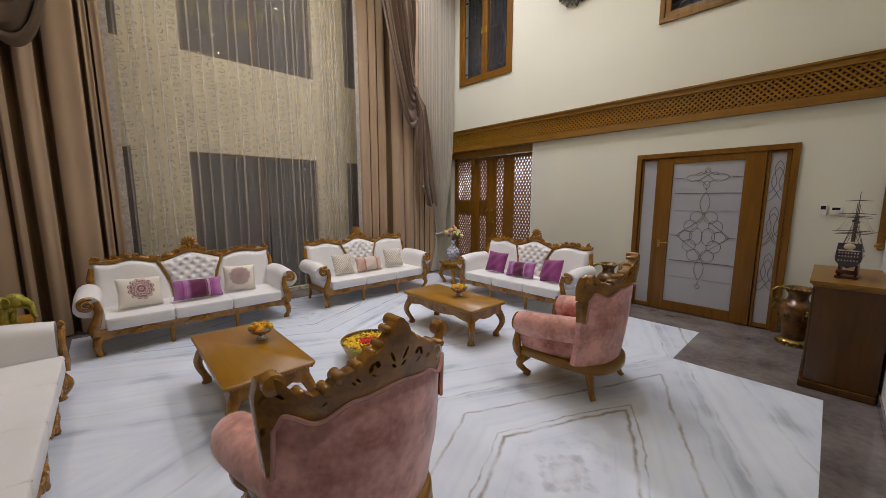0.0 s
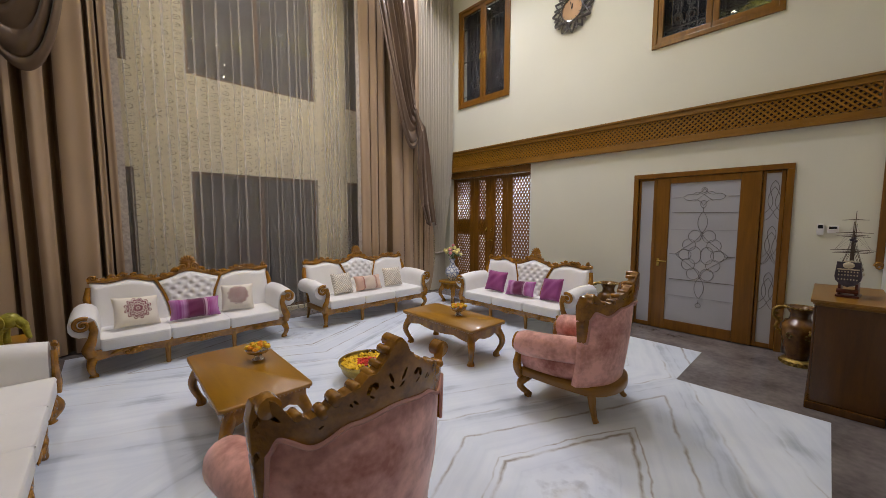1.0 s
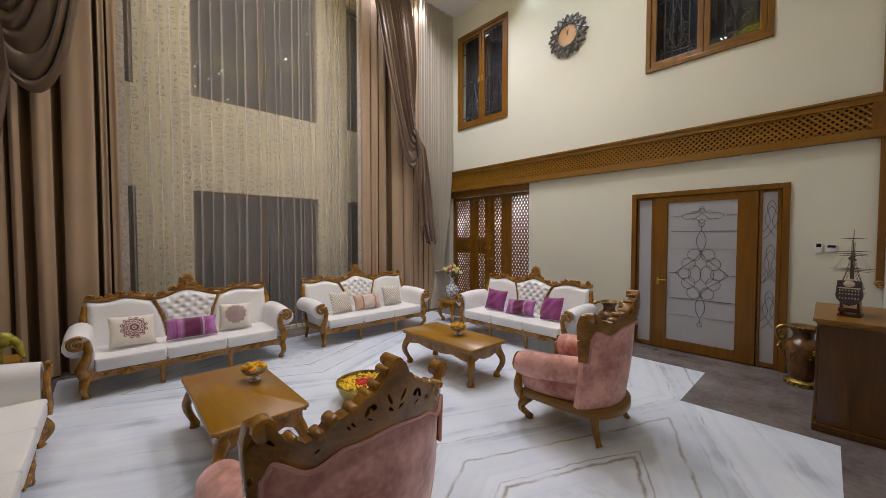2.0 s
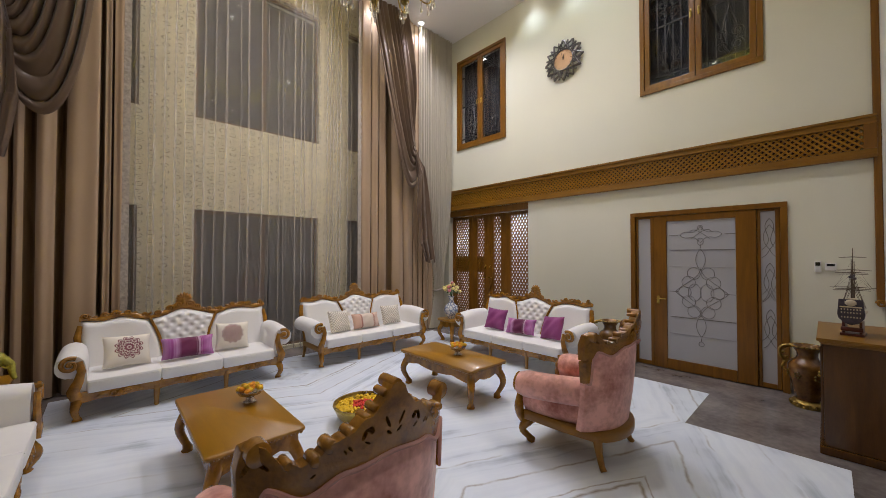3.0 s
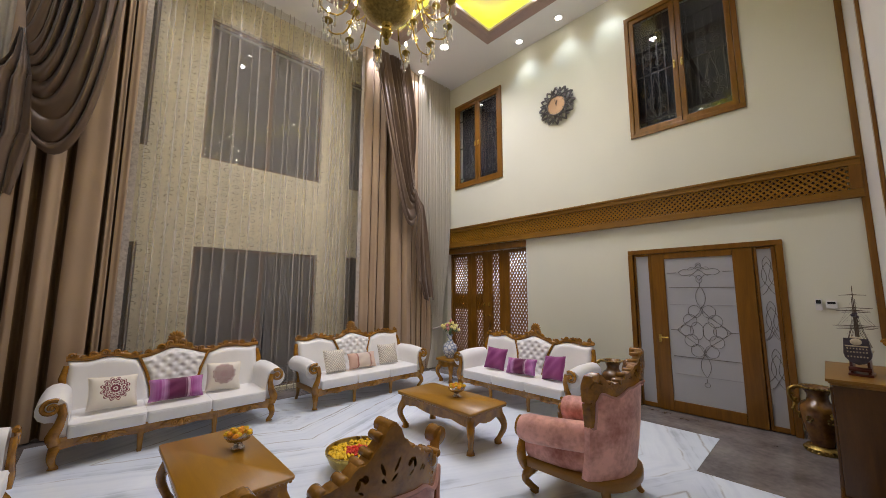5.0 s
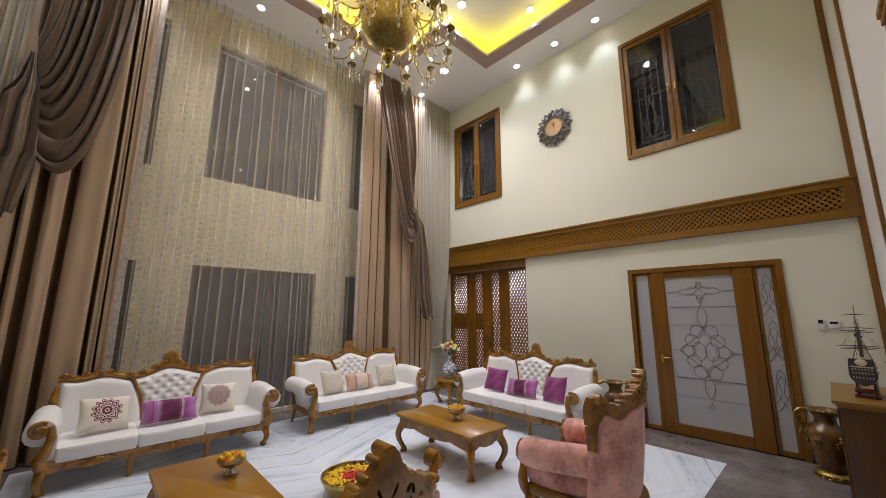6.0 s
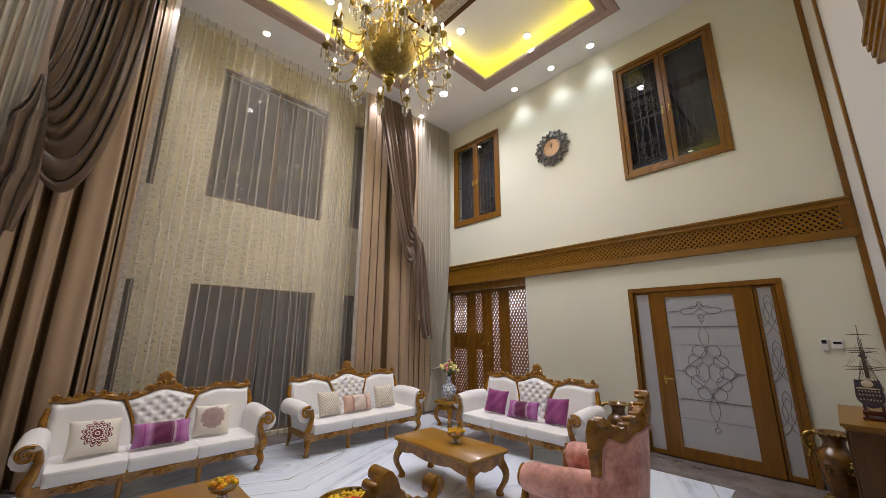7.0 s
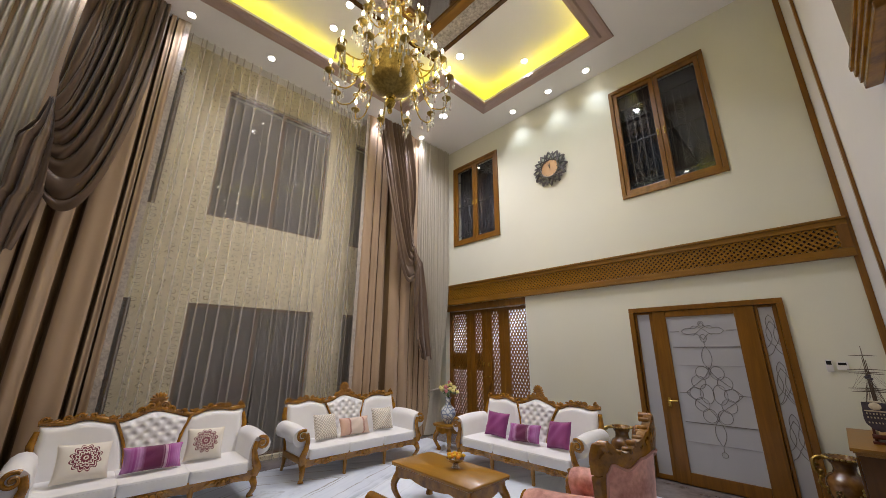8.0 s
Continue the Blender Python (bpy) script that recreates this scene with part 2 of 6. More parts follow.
MARIGOLD = mat("orange_marigold", (0.80, 0.30, 0.006), 0.7, var=0.35, scale=25, fine=90, bump=0.5)
YELLOW = mat("yellow_petals", (0.82, 0.50, 0.012), 0.7, var=0.3, scale=25, fine=90, bump=0.5)
RED = mat("red_petals", (0.62, 0.035, 0.012), 0.7, var=0.35, scale=25, fine=90, bump=0.5)
BULB = emitter("warm_bulb", (1.0, 0.84, 0.56), 120.0)
LENS = emitter("downlight_lens", (1.0, 0.96, 0.90), 14.0)
COVE = emitter("yellow_cove_strip", (1.0, 0.80, 0.0), 3.0)
NIGHT = mat("night_outside", (0.014, 0.015, 0.020), 0.9)
LEAF = mat("leaf_green", (0.05, 0.10, 0.025), 0.5)
CREAM_FLOWER = mat("cream_petals", (0.75, 0.66, 0.25), 0.6, var=0.25, scale=30)
PINK_FLOWER = mat("pink_petals", (0.60, 0.22, 0.24), 0.6, var=0.25, scale=30)


# ---- building tools ----
def put(name, bm, material, smooth=False):
    bmesh.ops.recalc_face_normals(bm, faces=bm.faces)
    me = bpy.data.meshes.new(name)
    bm.to_mesh(me)
    bm.free()
    for m in material if isinstance(material, (list, tuple)) else [material]:
        me.materials.append(m)
    if smooth:
        me.polygons.foreach_set("use_smooth", [True] * len(me.polygons))
        me.set_sharp_from_angle(angle=radians(50))
    return new(name, me)


def part(name, bm, material, parent, label="", smooth=True):
    o = put(name, bm, material, smooth)
    o.parent = parent
    if label:
        tagged(o, label)
    return o


def share(name, data, parent, m):
    o = new(name, data)
    o.parent = parent
    o.matrix_basis = m
    return o


def thing(name, label, category, group=""):
    return tagged(new(name), label, category, group)


def structure(name, bm, material, label, smooth=False):
    return tagged(put(name, bm, material, smooth), label, name.split("_")[0], kind="structure")


def B():
    return bmesh.new()


def box(bm, x0, x1, y0, y1, z0, z1, bevel=0.0):
    r = bmesh.ops.create_cube(bm, size=1, matrix=Matrix.Translation(((x0 + x1) / 2, (y0 + y1) / 2, (z0 + z1) / 2)) @ Matrix.Diagonal((abs(x1 - x0), abs(y1 - y0), abs(z1 - z0), 1)))
    if bevel:
        es = {e for v in r["verts"] for e in v.link_edges}
        bmesh.ops.bevel(bm, geom=list(es), offset=bevel, segments=2, affect="EDGES", profile=0.6)
    return bm


def loft(bm, rings, caps=True, closed=True, loop=False):
    vs = [[bm.verts.new(p) for p in r] for r in rings]
    n = len(vs[0])
    pairs = list(zip(vs, vs[1:])) + ([(vs[-1], vs[0])] if loop else [])
    for a, c in pairs:
        for i in range(n if closed else n - 1):
            j = (i + 1) % n
            bm.faces.new((a[i], a[j], c[j], c[i]))
    if caps and closed and not loop:
        bm.faces.new(vs[0][::-1])
        bm.faces.new(vs[-1])
    return bm


def tube(bm, pts, r, seg=8, flat=1.0):
    pts = [Vector(p) for p in pts]
    rings = []
    side = None
    for i, p in enumerate(pts):
        t = (pts[min(i + 1, len(pts) - 1)] - pts[max(i - 1, 0)]).normalized()
        if side is None:
            side = t.cross(Vector((0, 0, 1)) if abs(t.z) < 0.9 else Vector((0, 1, 0))).normalized()
        side = (side - t * side.dot(t)).normalized()
        up = t.cross(side)
        rad = r[i] if isinstance(r, (list, tuple)) else r
        rings.append([p + side * math.cos(a) * rad + up * math.sin(a) * rad * flat for a in [2 * math.pi * k / seg for k in range(seg)]])
    return loft(bm, rings)


def lathe(bm, prof, seg=24, at=(0, 0, 0)):
    rings = [[(at[0] + r * math.cos(2 * math.pi * k / seg), at[1] + r * math.sin(2 * math.pi * k / seg), at[2] + z) for k in range(seg)] for r, z in prof]
    return loft(bm, rings)


def blob(bm, c, r, rot=None, seg=10):
    m = Matrix.Translation(c) @ (rot or Matrix()) @ Matrix.Diagonal((*r, 1))
    bmesh.ops.create_uvsphere(bm, u_segments=seg, v_segments=max(5, seg * 2 // 3), radius=1, matrix=m)
    return bm


def soft_box(bm, c, size, e=0.3, nu=20, nv=12):
    """A stuffed block: a superellipsoid."""
    def pw(v, k):
        return math.copysign(abs(v) ** k, v)
    rings = []
    for j in range(nv + 1):
        b_ = -math.pi / 2 + math.pi * j / nv
        b_ = max(-math.pi / 2 + 0.02, min(math.pi / 2 - 0.02, b_))
        rings.append([(c[0] + size[0] / 2 * pw(math.cos(b_), e) * pw(math.cos(a), e), c[1] + size[1] / 2 * pw(math.cos(b_), e) * pw(math.sin(a), e), c[2] + size[2] / 2 * pw(math.sin(b_), e))
                      for a in [2 * math.pi * (k + 0.5) / nu for k in range(nu)]])
    return loft(bm, rings)


def sheet(bm, nu, nv, fn):
    """An open surface from fn(u, v), both 0 to 1."""
    vs = [[bm.verts.new(fn(i / nu, j / nv)) for j in range(nv + 1)] for i in range(nu + 1)]
    for i in range(nu):
        for j in range(nv):
            bm.faces.new((vs[i][j], vs[i + 1][j], vs[i + 1][j + 1], vs[i][j + 1]))
    return bm


def solid_sheet(bm, nu, nv, front, back, keep=None):
    """A solid between two surfaces of one grid, pierced where keep(i, j) is false."""
    F = [[bm.verts.new(front(i / nu, j / nv)) for j in range(nv + 1)] for i in range(nu + 1)]
    K = [[bm.verts.new(back(i / nu, j / nv)) for j in range(nv + 1)] for i in range(nu + 1)]
    ok = lambda i, j: 0 <= i < nu and 0 <= j < nv and (keep is None or keep((i + 0.5) / nu, (j + 0.5) / nv))
    for i in range(nu):
        for j in range(nv):
            if not ok(i, j):
                continue
            bm.faces.new((F[i][j], F[i + 1][j], F[i + 1][j + 1], F[i][j + 1]))
            bm.faces.new((K[i][j], K[i][j + 1], K[i + 1][j + 1], K[i + 1][j]))
            for di, dj, a, c in ((-1, 0, (i, j), (i, j + 1)), (1, 0, (i + 1, j), (i + 1, j + 1)), (0, -1, (i, j), (i + 1, j)), (0, 1, (i, j + 1), (i + 1, j + 1))):
                if not ok(i + di, j + dj):
                    bm.faces.new((F[a[0]][a[1]], F[c[0]][c[1]], K[c[0]][c[1]], K[a[0]][a[1]]))
    return bm


def bez(p0, p1, p2, p3, n=12):
    p0, p1, p2, p3 = map(Vector, (p0, p1, p2, p3))
    return [p0 * (1 - t) ** 3 + p1 * 3 * t * (1 - t) ** 2 + p2 * 3 * t * t * (1 - t) + p3 * t ** 3 for t in [k / n for k in range(n + 1)]]


def slab(us, vs, hole, axis, a0, a1):
    """A wall, floor or ceiling of thickness a0 to a1 along an axis, cut on the lines us and vs, open where hole(u, v)."""
    bm = B()
    put3 = {"x": lambda u, v, a: (a, u, v), "y": lambda u, v, a: (u, a, v), "z": lambda u, v, a: (u, v, a)}[axis]
    solid = lambda i, j: 0 <= i < len(us) - 1 and 0 <= j < len(vs) - 1 and not hole((us[i] + us[i + 1]) / 2, (vs[j] + vs[j + 1]) / 2)
    cache = {}

    def V(i, j, k):
        if (i, j, k) not in cache:
            cache[i, j, k] = bm.verts.new(put3(us[i], vs[j], (a0, a1)[k]))
        return cache[i, j, k]
    for i in range(len(us) - 1):
        for j in range(len(vs) - 1):
            if not solid(i, j):
                continue
            for k in (0, 1):
                bm.faces.new((V(i, j, k), V(i + 1, j, k), V(i + 1, j + 1, k), V(i, j + 1, k)))
            for di, dj, a, c in ((-1, 0, (i, j), (i, j + 1)), (1, 0, (i + 1, j), (i + 1, j + 1)), (0, -1, (i, j), (i + 1, j)), (0, 1, (i, j + 1), (i + 1, j + 1))):
                if not solid(i + di, j + dj):
                    bm.faces.new((V(*a, 0), V(*c, 0), V(*c, 1), V(*a, 1)))
    return bm


def inside(rects):
    return lambda u, v: any(a < u < b and c < v < d for a, b, c, d in rects)

# ---- the room's shell ----
FY = 4.38         # face of the curtain wall
LX, BY = -8.55, -7.2
WIN1 = (2.26, 3.72, 4.27, 6.44)      # upper windows in the door wall: y, y, z, z
WIN2 = (-1.90, -0.41, 4.27, 6.44)
DOOR = (-2.10, -0.25, -0.1, 2.40)
JALI = (1.71, 4.02, -0.1, 2.81)
holes = [WIN1, WIN2, DOOR, JALI]
us = sorted({-2.86, FY + 0.3, *[v for h in holes for v in h[:2]]})
vs = sorted({-0.1, 7.5, *[v for h in holes for v in h[2:]]})
structure("wall_east", slab(us, vs, inside(holes), "x", 0.0, 0.28), WALL, "tall cream painted wall with doors and upper windows")
# curtain wall with its dark windows
CW = [(-5.25, -3.22, 0.06, 2.45), (-5.25, -3.22, 3.91, 6.42), (-2.60, -1.2, 0.06, 2.45), (-2.60, -1.2, 3.91, 6.42), (-7.3, -5.93, 0.06, 2.45), (-7.3, -5.93, 3.91, 6.42)]
us = sorted({LX - 0.3, 0.0, *[v for h in CW for v in h[:2]]})
vs = sorted({-0.1, 7.5, *[v for h in CW for v in h[2:]]})
structure("wall_north", slab(us, vs, inside(CW), "y", FY, FY + 0.3), SPRIG_WALL, "papered wall with tall windows behind the curtains")
# west wall is out of view; its dark taupe cuts bounce on the left
structure("wall_west", box(B(), LX - 0.3, LX, BY, FY, -0.1, 7.5), TAUPE, "unseen side wall, toned taupe to cut bounced light")
# south wall and the one at x = 6 are unseen, added to close the room
structure("wall_south", box(B(), LX, 6.0, BY - 0.3, BY, -0.1, 7.5), WALL, "plain cream wall closing the room")
structure("wall_return", box(B(), -4.3, 0.0, -3.14, -2.862, -0.1, 7.5), WHITE_WALL, "white painted return wall with timber strips")
structure("wall_hall", box(B(), 6.0, 6.3, BY, 6.0, -0.1, 7.5), WALL, "unseen plain cream wall added to close the room")
# floor: grey stone all round, a marble field with cut corners on it
bm = B()
box(bm, LX - 0.3, 6.3, BY - 0.3, 6.0, -0.2, 0.0)
structure("floor", bm, GREY, "polished grey stone border floor")
bm = B()
M0, M1, M2, M3 = -6.72, -0.77, -2.54, 3.78
cut = 1.13
outline = [(M0, M2), (M1 - cut, M2), (M1 - cut, M2 + cut), (M1, M2 + cut), (M1, M3), (M0, M3)]
lo, hi = [bm.verts.new((x, y, -0.01)) for x, y in outline], [bm.verts.new((x, y, 0.004)) for x, y in outline]
bm.faces.new(hi)
for i in range(len(outline)):
    j = (i + 1) % len(outline)
    bm.faces.new((lo[i], lo[j], hi[j], hi[i]))
structure("floor_marble", bm, MARBLE, "polished white marble floor with mirrored grey and brown veins")

# ceiling with a cross-shaped coffer
CX0, CX1 = -7.54, -0.98       # wings
CY0, CY1 = -0.58, 1.80
KX0, KX1 = -6.23, -2.29       # wider middle
KY0, KY1 = -1.86, 3.06
cross = [(CX0, CX1, CY0, CY1), (KX0, KX1, KY0, KY1)]
us, vs = sorted({LX - 0.3, 6.3, CX0, CX1, KX0, KX1}), sorted({BY - 0.3, 6.0, CY0, CY1, KY0, KY1})
structure("ceiling", slab(us, vs, inside(cross), "z", CZ, CZ + 0.04), CEIL, "smooth off-white ceiling with a stepped coffer")
structure("ceiling_raised", box(B(), LX, 0.0, KY0 - 0.5, KY1 + 0.5, RZ, RZ + 0.1), CEIL, "raised off-white coffer ceiling lit by a hidden yellow strip")


def ring_of_cross(d):
    """The cross's outline, moved outwards by d."""
    a0, a1, b0, b1 = CX0 - d, CX1 + d, CY0 - d, CY1 + d
    c0, c1, e0, e1 = KX0 - d, KX1 + d, KY0 - d, KY1 + d
    return [(a0, b0), (c0, b0), (c0, e0), (c1, e0), (c1, b0), (a1, b0), (a1, b1), (c1, b1), (c1, e1), (c0, e1), (c0, b1), (a0, b1)]


bm = B()
prof = [(0.004, CZ - 0.005), (0.0, CZ - 0.035), (0.03, CZ - 0.05), (0.07, CZ - 0.045), (0.09, CZ - 0.02), (0.15, CZ - 0.03), (0.18, CZ - 0.025), (0.19, CZ - 0.003), (0.1, CZ + 0.05)]
rings = [[(x, y, z) for x, y in ring_of_cross(d * 1.5)] for d, z in prof]
loft(bm, rings, caps=False, loop=True)
structure("trim_coffer", bm, MAUVE, "mauve-brown stepped moulding round the ceiling coffer")
bm = B()
loft(bm, [[(x, y, z) for x, y in ring_of_cross(d)] for d, z in ((0.10, CZ + 0.06), (0.10, CZ + 0.09), (0.16, CZ + 0.09), (0.16, CZ + 0.06))], caps=False, loop=True)
tagged(put("cove_light", bm, COVE), "glowing yellow light strip hidden in the ceiling coffer", "light")
bm = B()
loft(bm, [[(x, y, z) for x, y in ring_of_cross(d)] for d, z in ((0.30, CZ + 0.04), (0.30, RZ), (0.34, RZ), (0.34, CZ + 0.04))], caps=False, loop=True)
structure("trim_cove", bm, CEIL, "off-white upright side of the ceiling coffer")

# timber rose in the coffer's middle: frame, pierced border, mirror
rose = thing("ceiling_panel", "square timber ceiling panel with a pierced pale border and mirror", "ceiling panel")
R0, R1, S0, S1 = MX - 1.86, MX + 1.86, 0.60 - 1.32, 0.60 + 1.32


def frame4(bm, x0, x1, y0, y1, w, z0, z1):
    box(bm, x0, x1, y0, y0 + w, z0, z1, 0.006)
    box(bm, x0, x1, y1 - w, y1, z0, z1, 0.006)
    box(bm, x0, x0 + w, y0 + w, y1 - w, z0, z1, 0.006)
    box(bm, x1 - w, x1, y0 + w, y1 - w, z0, z1, 0.006)
    return bm


part("outer_frame", frame4(B(), R0, R1, S0, S1, 0.07, RZ - 0.06, RZ - 0.001), DARKWOOD, rose, smooth=False)
part("inner_frame", frame4(B(), R0 + 0.40, R1 - 0.40, S0 + 0.40, S1 - 0.40, 0.16, RZ - 0.09, RZ - 0.001), TEAK_H, rose, smooth=False)
PIERCED = mat("pierced_pale_panel", (0.46, 0.42, 0.37), 0.5, var=0.5, scale=26, fine=60, bump=0.8)
part("pierced_border", frame4(B(), R0 + 0.07, R1 - 0.07, S0 + 0.07, S1 - 0.07, 0.33, RZ - 0.03, RZ - 0.001), PIERCED, rose, smooth=False)
part("mirror", box(B(), R0 + 0.56, R1 - 0.56, S0 + 0.56, S1 - 0.56, RZ - 0.03, RZ - 0.001), mat("ceiling_mirror", (0.55, 0.55, 0.57), 0.05, 1.0, var=0.03, bump=0), rose, smooth=False)

# ---- downlights ----
ring_bm, lens_bm = lathe(B(), [(0.058, 0.0), (0.078, -0.004), (0.08, -0.012), (0.062, -0.012), (0.058, -0.004)], 24), lathe(B(), [(0.0, 0.0), (0.056, 0.0), (0.056, -0.006), (0.0, -0.007)], 20)
first = thing("downlight", "round recessed white ceiling downlight, switched on", "downlight", "ceiling downlights")
part("trim_ring", ring_bm, PLASTIC, first)
part("lens", lens_bm, LENS, first, "glowing lens")
first.matrix_basis = pose(-1.10, 3.80, CZ)
lights = [(-1.10, 3.80, CZ, ROW_W, 1.0), (-2.31, 3.80, CZ, ROW_W, 1.0), (-3.53, 3.80, CZ, ROW_W, 1.0), (-4.80, 3.78, CZ, ROW_W, 1.0), (-6.07, 3.75, CZ, ROW_W, 1.0), (-7.35, 3.75, CZ, ROW_W, 1.0),
          (-1.30, 2.78, CZ, NOTCH_W, 1.5), (-7.22, 2.78, CZ, SIDE_W, 1.5),
          (-0.27, 1.57, CZ, WALL_W, 1.0), (-0.28, 0.66, CZ, WALL_W, 1.0), (-0.28, -0.16, CZ, WALL_W, 1.0),
          (-2.08, 1.50, RZ, DOWN_W, 1.2), (-1.08, 0.69, RZ, EDGE_W, 1.0), (-4.17, 2.62, RZ, MID_W, 1.0), (-4.19, 2.02, RZ, MID_W, 1.0),
          # out of view: coffer lights repeated by mirroring
          (-6.44, 1.50, RZ, DIM_W, 1.2), (-7.5, 0.67, RZ, DIM_W, 1.0), (-2.08, -0.30, RZ, DOWN_W, 1.2), (-6.44, -0.30, RZ, DIM_W, 1.2),
          # out-of-view fill lamp, added to brighten the near chair's back
          (-4.6, -4.0, CZ, BACK_FILL_W, 1.0)]
for k, (x, y, z, watts, s) in enumerate(lights):
    if k:
        o = copy_thing(first, pose(x, y, z))
        o.scale = (s, s, 1)
    cone, blend = {WALL_W: (96, 1.0), ROW_W: (86, 1.0), EDGE_W: (56, 1.0), BACK_FILL_W: (104, 1.0), SIDE_W: (110, 1.0)}.get(watts, (136, 1.0))
    downlamp(x, y, z - 0.03, watts, cone, blend, COOL if watts == WALL_W else LAMP_COLOUR)

# ---- timber lattice band along the door wall ----
band = thing("lattice_band", "carved golden teak lattice band running along the wall", "wall panel")
Y0, Y1, Z0, Z1 = -2.83, 4.12, 2.81, 3.295
bm = B()
box(bm, -0.055, -0.002, Y0, Y1, Z1 - 0.10, Z1, 0.008)
box(bm, -0.075, -0.055, Y0, Y1, Z1 - 0.03, Z1, 0.005)
part("top_rail", bm, TEAK_H, band, smooth=False)
bm = B()
box(bm, -0.055, -0.002, Y0, Y1, Z0, Z0 + 0.105, 0.008)
box(bm, -0.075, -0.055, Y0, Y1, Z0, Z0 + 0.04, 0.005)
part("bottom_rail", bm, TEAK_H, band, smooth=False)
part("end_block", box(B(), -0.056, -0.002, Y0, Y0 + 0.10, Z0 + 0.105, Z1 - 0.10, 0.004), TEAK_V, band, smooth=False)
part("backing", box(B(), -0.012, -0.002, Y0 + 0.12, Y1, Z0 + 0.105, Z1 - 0.10), BACKING, band, smooth=False)
LH = (Z1 - 0.10) - (Z0 + 0.105)
LM = (Z0 + Z1) / 2 + 0.005
slats = []
for sgn in (1, -1):
    bm = B()
    L_ = LH * 0.5
    hw = 0.0145
    pts = [(-L_ * sgn - hw, -L_), (-L_ * sgn + hw, -L_), (L_ * sgn + hw, L_), (L_ * sgn - hw, L_)]
    f, k = [bm.verts.new((-0.036 - 0.004 * sgn, a, b_)) for a, b_ in pts], [bm.verts.new((-0.012, a, b_)) for a, b_ in pts]
    bm.faces.new(f)
    bm.faces.new(k[::-1])
    for i in range(4):
        bm.faces.new((f[i], f[(i + 1) % 4], k[(i + 1) % 4], k[i]))
    bmesh.ops.recalc_face_normals(bm, faces=bm.faces)
    me = bpy.data.meshes.new("slat")
    bm.to_mesh(me)
    bm.free()
    me.materials.append(TEAK)
    slats.append(me)
step = 0.070
for k in range(int((Y1 - Y0 - 0.06) / step) + 1):
    for me in slats:
        share("slat", me, band, pose(0, Y0 - 0.06 + k * step, LM))

# upright timber strips where the two walls meet
strip = thing("timber_strip", "narrow upright golden teak strip with a scrolled foot", "wall trim")
part("strip_bar", box(B(), -0.045, -0.002, -2.86, -2.80, 1.20, CZ, 0.006), TEAK_V, strip, smooth=False)
bm = B()
tube(bm, [(-0.05, -2.83 + 0.035 * math.cos(a) * (1 - a / 14), 1.19 + 0.04 * math.sin(a) * (1 - a / 14)) for a in [k * 0.5 for k in range(20)]], 0.014, 6)
part("scroll", bm, CARVED, strip)
strip2 = thing("timber_strip", "narrow upright golden teak strip on the white wall", "wall trim")
part("strip_bar", box(B(), -1.49, -1.41, -2.86, -2.835, 1.9, CZ, 0.006), TEAK_V, strip2, smooth=False)
bracket = thing("timber_bracket", "dark carved timber bracket projecting high from the white wall", "wall bracket")
bm = B()
loft(bm, [[(-4.25, y, z) for y, z in q] for q in ([(-2.861, 3.10), (-2.80, 3.10), (-2.80, 5.2), (-2.861, 5.2)],)] + [[(-3.62, y, z) for y, z in ([(-2.861, 3.10), (-2.80, 3.10), (-2.80, 5.2), (-2.861, 5.2)])]])
part("bracket_body", bm, DARKWOOD, bracket, smooth=False)
bm = B()
for k in range(4):
    box(bm, -4.27, -3.62 + 0.008 * k, -2.861, -2.80 + 0.008 * k, 3.02 + 0.045 * k, 3.06 + 0.045 * k, 0.006)
part("moulding", bm, CARVED, bracket, smooth=False)

# skirting
bm = B()
box(bm, -0.014, -0.001, -2.85, -2.11, 0.0, 0.09)
box(bm, -0.014, -0.001, -0.24, 1.70, 0.0, 0.09)
structure("baseboard_east", bm, GREY, "low grey stone skirting")
structure("baseboard_return", box(B(), -4.3, -0.02, -2.861, -2.848, 0.0, 0.09), GREY, "low grey stone skirting")


